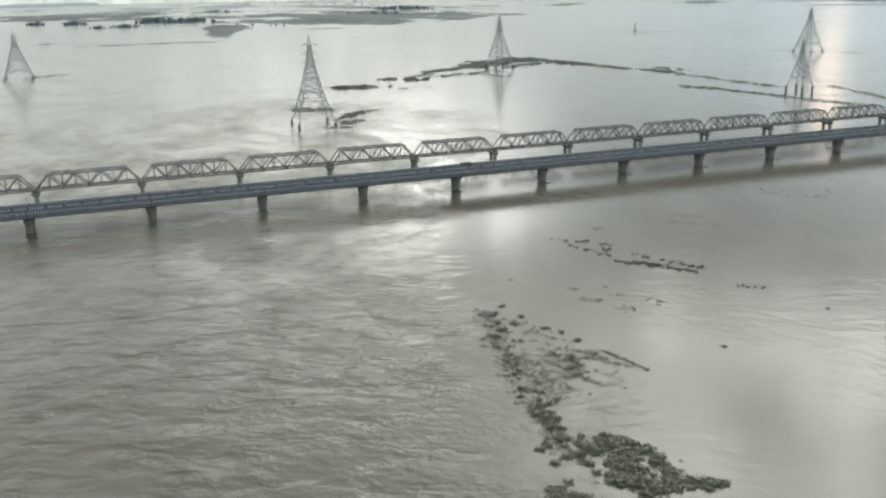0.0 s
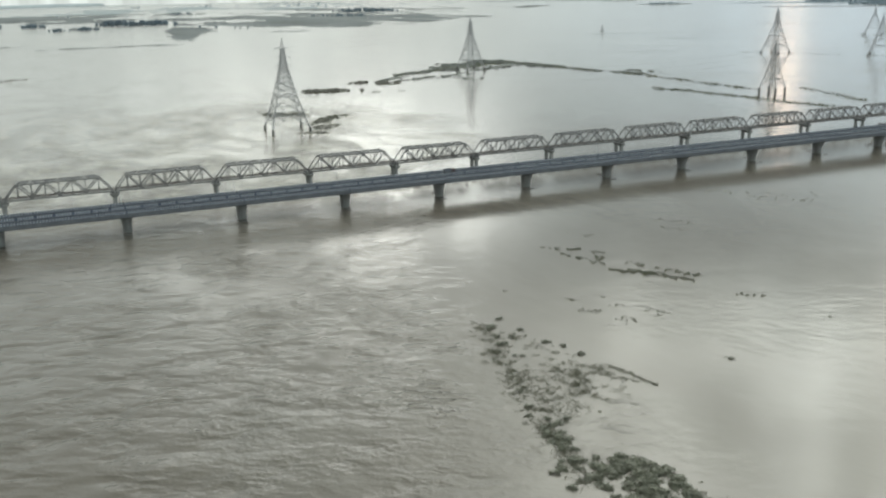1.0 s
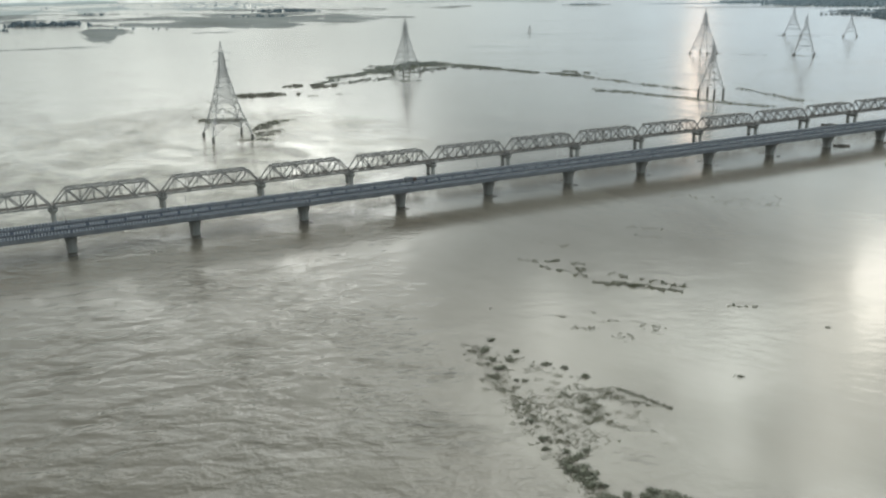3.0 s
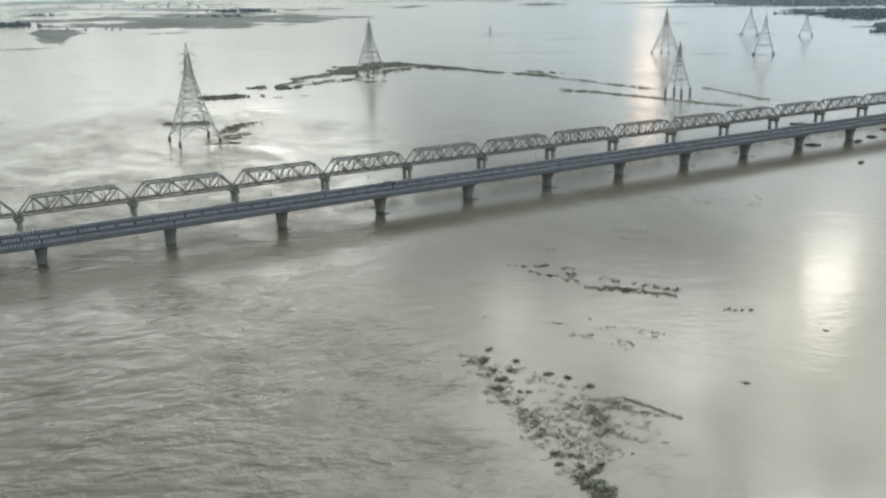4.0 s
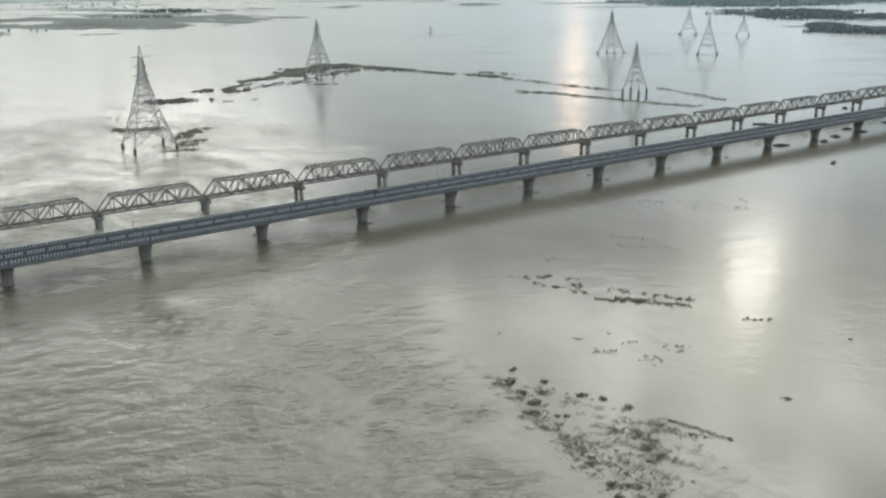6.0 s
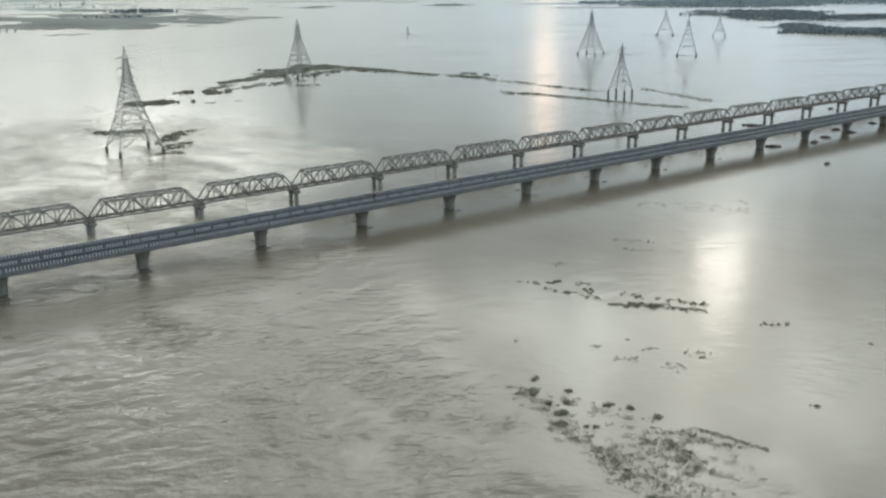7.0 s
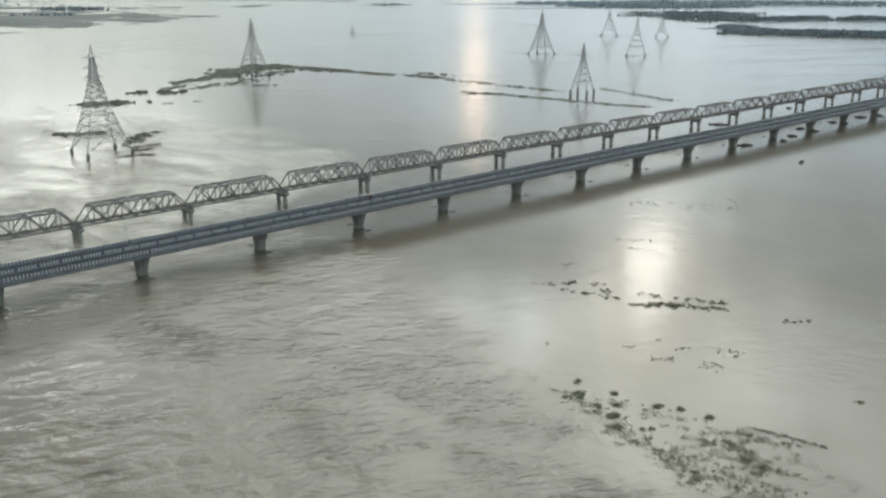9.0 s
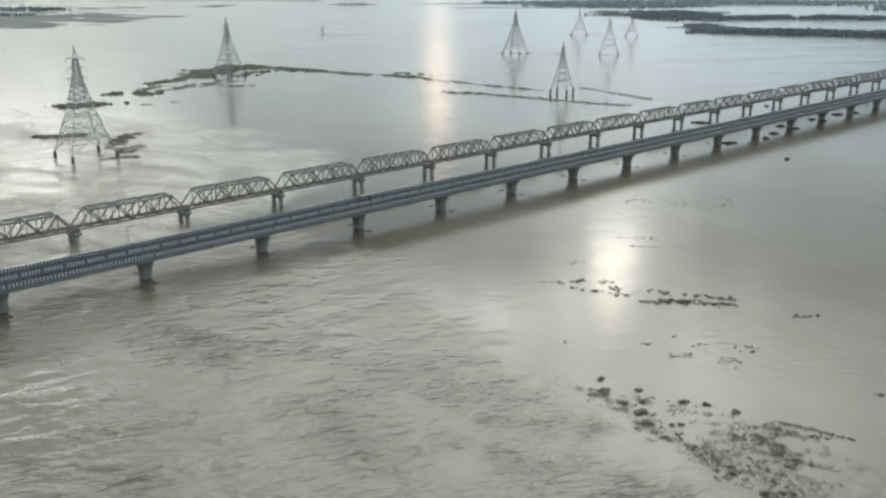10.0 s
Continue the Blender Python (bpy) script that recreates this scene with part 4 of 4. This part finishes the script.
# the drowned flats: bearing and its half width, nearness (160 km over the distance) and its half width, firmness
SHOALS = ((14.5, 8.2, 60, 14, 0.62), (15.0, 7.6, 62, 12, 1.15), (19.5, 3.4, 57, 4.5, 0.9), (6.9, 1.1, 72, 15, 0.9), (8.6, 1.8, 62, 6, 0.6), (-1.5, 9.0, 46, 6.5, 0.85), (-3.0, 6.0, 52, 3, 0.4), (6.0, 5, 50, 5, 0.35),
          (2.0, 3.6, 92.5, 0.9, 0.5), (-2.5, 1.6, 86, 1.2, 0.35), (17, 6, 43, 4, 0.5), (24.5, 4.0, 46.5, 1.5, 0.7), (28.5, 2.0, 45.0, 1.2, 0.6), (9, 9, 38.0, 3.5, 0.35), (24, 9, 38, 2.0, 0.3), (-8, 5, 37, 3, 0.35), (3, 7, 41, 1.6, 0.4))


def far_flats(name, label, mat, first, last, count, step):
    """Flats that rise a little out of the flood, torn by pools and creeks."""
    bm = bmesh.new()
    rows = []
    for j in range(count):
        near = first + (last - first) * j / (count - 1)
        r = 160000.0 / near
        row = []
        for i in range(470):
            az = -12.0 + 46.0 * i / 469
            x, y = r * math.sin(radians(az)), r * math.cos(radians(az))
            firm = -0.55
            for a, da, c, dc, w in SHOALS:
                q = ((az - a) / da) ** 2 + ((near - c) / dc) ** 2
                if q < 4:
                    firm = max(firm, w * (1.0 - q))
            row.append((x, y, firm + 2.3 * tones(x, y * 0.6, step, 3.0) - 0.3) if firm > -0.5 else None)
        rows.append(row)
    verts = {}

    def corner(j, i):
        if (j, i) not in verts:
            x, y, h = rows[j][i]
            verts[j, i] = bm.verts.new((x, y, max(-1.2, min(1.1, h * 1.5))))
        return verts[j, i]

    for j in range(count - 1):
        for i in range(469):
            cell = ((j, i), (j, i + 1), (j + 1, i + 1), (j + 1, i))
            if all(rows[a][c] for a, c in cell) and max(rows[a][c][2] for a, c in cell) > 0:
                bm.faces.new([corner(a, c) for a, c in cell])
    tagged(part(name, bm, mat), label, "land", kind="structure")


far_flats("land", "grey-green drowned flats broken by pale pools and creeks", FLATS, 43.2, 97.0, 200, 170.0)
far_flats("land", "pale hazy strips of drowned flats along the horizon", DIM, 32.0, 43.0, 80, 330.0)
for i, (x, y, rx, ry, turn) in enumerate((
        (1605, 1096, 90, 60, -62), (1576, 880, 190, 70, -62), (1915, 1269, 90, 40, -55), (2110, 1150, 220, 60, -55), (2169, 1623, 190, 50, -55), (2976, 2014, 800, 300, -50))):
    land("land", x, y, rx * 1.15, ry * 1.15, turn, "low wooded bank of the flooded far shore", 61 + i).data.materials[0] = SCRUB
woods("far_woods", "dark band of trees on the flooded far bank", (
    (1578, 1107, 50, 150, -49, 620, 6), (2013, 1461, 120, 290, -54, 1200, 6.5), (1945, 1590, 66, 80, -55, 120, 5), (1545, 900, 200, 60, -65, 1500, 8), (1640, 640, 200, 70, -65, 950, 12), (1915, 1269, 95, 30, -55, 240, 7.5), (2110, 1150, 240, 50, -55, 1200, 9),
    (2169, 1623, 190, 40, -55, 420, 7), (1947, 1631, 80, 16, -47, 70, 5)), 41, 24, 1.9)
woods("far_woods", "broad hazy woods behind the flooded far shore", (
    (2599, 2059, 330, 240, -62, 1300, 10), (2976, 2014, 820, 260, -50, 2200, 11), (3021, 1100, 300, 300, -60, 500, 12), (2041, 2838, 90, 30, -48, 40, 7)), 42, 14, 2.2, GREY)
woods("far_woods", "scattered dark groves on the flooded flats", (
    (-159, 2818, 30, 25, -42, 16, 11), (-59, 2737, 38, 30, -42, 26, 11), (6, 2456, 28, 18, -41, 16, 8), (63, 2474, 40, 18, -41, 26, 9), (156, 2700, 66, 40, -43, 60, 14), (247, 2690, 44, 40, -44, 44, 15),
    (290, 2600, 14, 14, -43, 7, 11), (417, 3500, 74, 40, -49, 20, 8), (800, 2780, 120, 25, -45, 50, 9), (1026, 3200, 150, 60, -56, 110, 11), (330, 2350, 60, 60, -40, 16, 5), (420, 2300, 60, 60, -40, 10, 4)), 43, 34, 1.5)
woods("far_woods", "hazy groves along the horizon", (
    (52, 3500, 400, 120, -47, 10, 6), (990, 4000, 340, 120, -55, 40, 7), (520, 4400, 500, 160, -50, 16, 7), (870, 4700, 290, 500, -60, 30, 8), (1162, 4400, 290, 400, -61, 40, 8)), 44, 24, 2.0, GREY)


def far_shore():
    """The line of woods, hazed by its colour, that closes the distance all round."""
    bm = bmesh.new()
    rows = []
    for i in range(361):
        a = 2 * math.pi * i / 360
        r = 5500.0
        h = 15 + 6 * noise.noise(Vector((math.cos(a) * 60, math.sin(a) * 60, 1))) + 4 * noise.noise(Vector((math.cos(a) * 300, math.sin(a) * 300, 2)))
        rows.append([bm.verts.new((rr * math.sin(a), rr * math.cos(a), z)) for rr, z in ((r, -2), (r + 12, h * 0.8), (r + 40, h), (r + 80, -2))])
    for p, q in zip(rows, rows[1:]):
        for i in range(3):
            bm.faces.new((p[i], p[i + 1], q[i + 1], q[i]))
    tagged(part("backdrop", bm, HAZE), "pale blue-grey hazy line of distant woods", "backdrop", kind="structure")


far_shore()


# ---------------------------------------------------------------- boats and traffic
def boat(x, y, length, turn):
    length *= 0.68
    b = thing("boat", (x, y, 0), "dark wooden country boat afloat beside the bridge", "boat", "boats by the bridge", turn=turn)
    w = length * 0.13
    bm = bmesh.new()
    rows = []
    for i in range(9):
        f = i / 8 * 2 - 1
        k = max(0.06, 1 - abs(f) ** 2.4)
        rise = 0.5 + 0.55 * abs(f) ** 3
        rows.append([bm.verts.new((f * length / 2, s * w * k * q, z)) for s, q, z in ((-1, 1, rise), (-1, 0.7, -0.15), (1, 0.7, -0.15), (1, 1, rise), (1, 0.86, rise), (1, 0.6, 0.1), (-1, 0.6, 0.1), (-1, 0.86, rise))])
    for a, c in zip(rows, rows[1:]):
        for i in range(8):
            bm.faces.new((a[i], c[i], c[(i + 1) % 8], a[(i + 1) % 8]))
    bm.faces.new(rows[0])
    bm.faces.new(rows[-1][::-1])
    part("hull", bm, WOOD, b)
    bm = bmesh.new()
    prev = None
    for i in range(7):
        a = math.pi * i / 6
        row = [bm.verts.new((sx * length * 0.2, w * 0.85 * math.cos(a), 0.45 + 0.9 * math.sin(a))) for sx in (-1, 1)]
        if prev:
            bm.faces.new((prev[0], prev[1], row[1], row[0]))
        prev = row
    part("cover", bm, DARK, b, "arched dark cover")
    return b


def lorry(x, y, z):
    v = thing("lorry", (x, y, z), "small dark lorry standing on the road bridge", "lorry")
    part("cargo_box", box(-2.6, 1.2, -1.05, 1.05, 0.85, 2.7, 0.06), TARP, v)
    part("chassis", box(-2.6, 2.9, -0.8, 0.8, 0.6, 0.85), DARK, v)
    part("cab", box(1.35, 2.95, -1.0, 1.0, 0.7, 2.3, 0.12), CAB, v, "dark maroon cab")
    part("windscreen", box(2.94, 2.97, -0.85, 0.85, 1.5, 2.1), DARK, v)
    tyre = part("wheel", lofted([(-0.15, 0.42, 0.42), (0.15, 0.42, 0.42)], 14), DARK, v)
    for i, (wx, wy) in enumerate(((-1.7, -0.9), (-1.7, 0.9), (2.1, -0.9), (2.1, 0.9))):
        o = tyre if i == 0 else again("wheel", tyre, v)
        o.matrix_basis = pose(wx, wy, 0.42, 90, 0, 0)


lorry(165.6, 417.6, DECK)
boat(455, 410, 14, -48)
for x, y, l, a in ((515, 468, 20, -52), (541, 420, 9, -50), (539, 408, 8, -55), (487, 402, 7, -40), (509, 408, 9, -60), (431, 359, 5, -30), (624, 417, 12, -62), (587, 411, 8, -60), (586, 419, 8, -60), (643, 412, 9, -62), (630, 478, 6, -62)):
    boat(x, y, l, a)
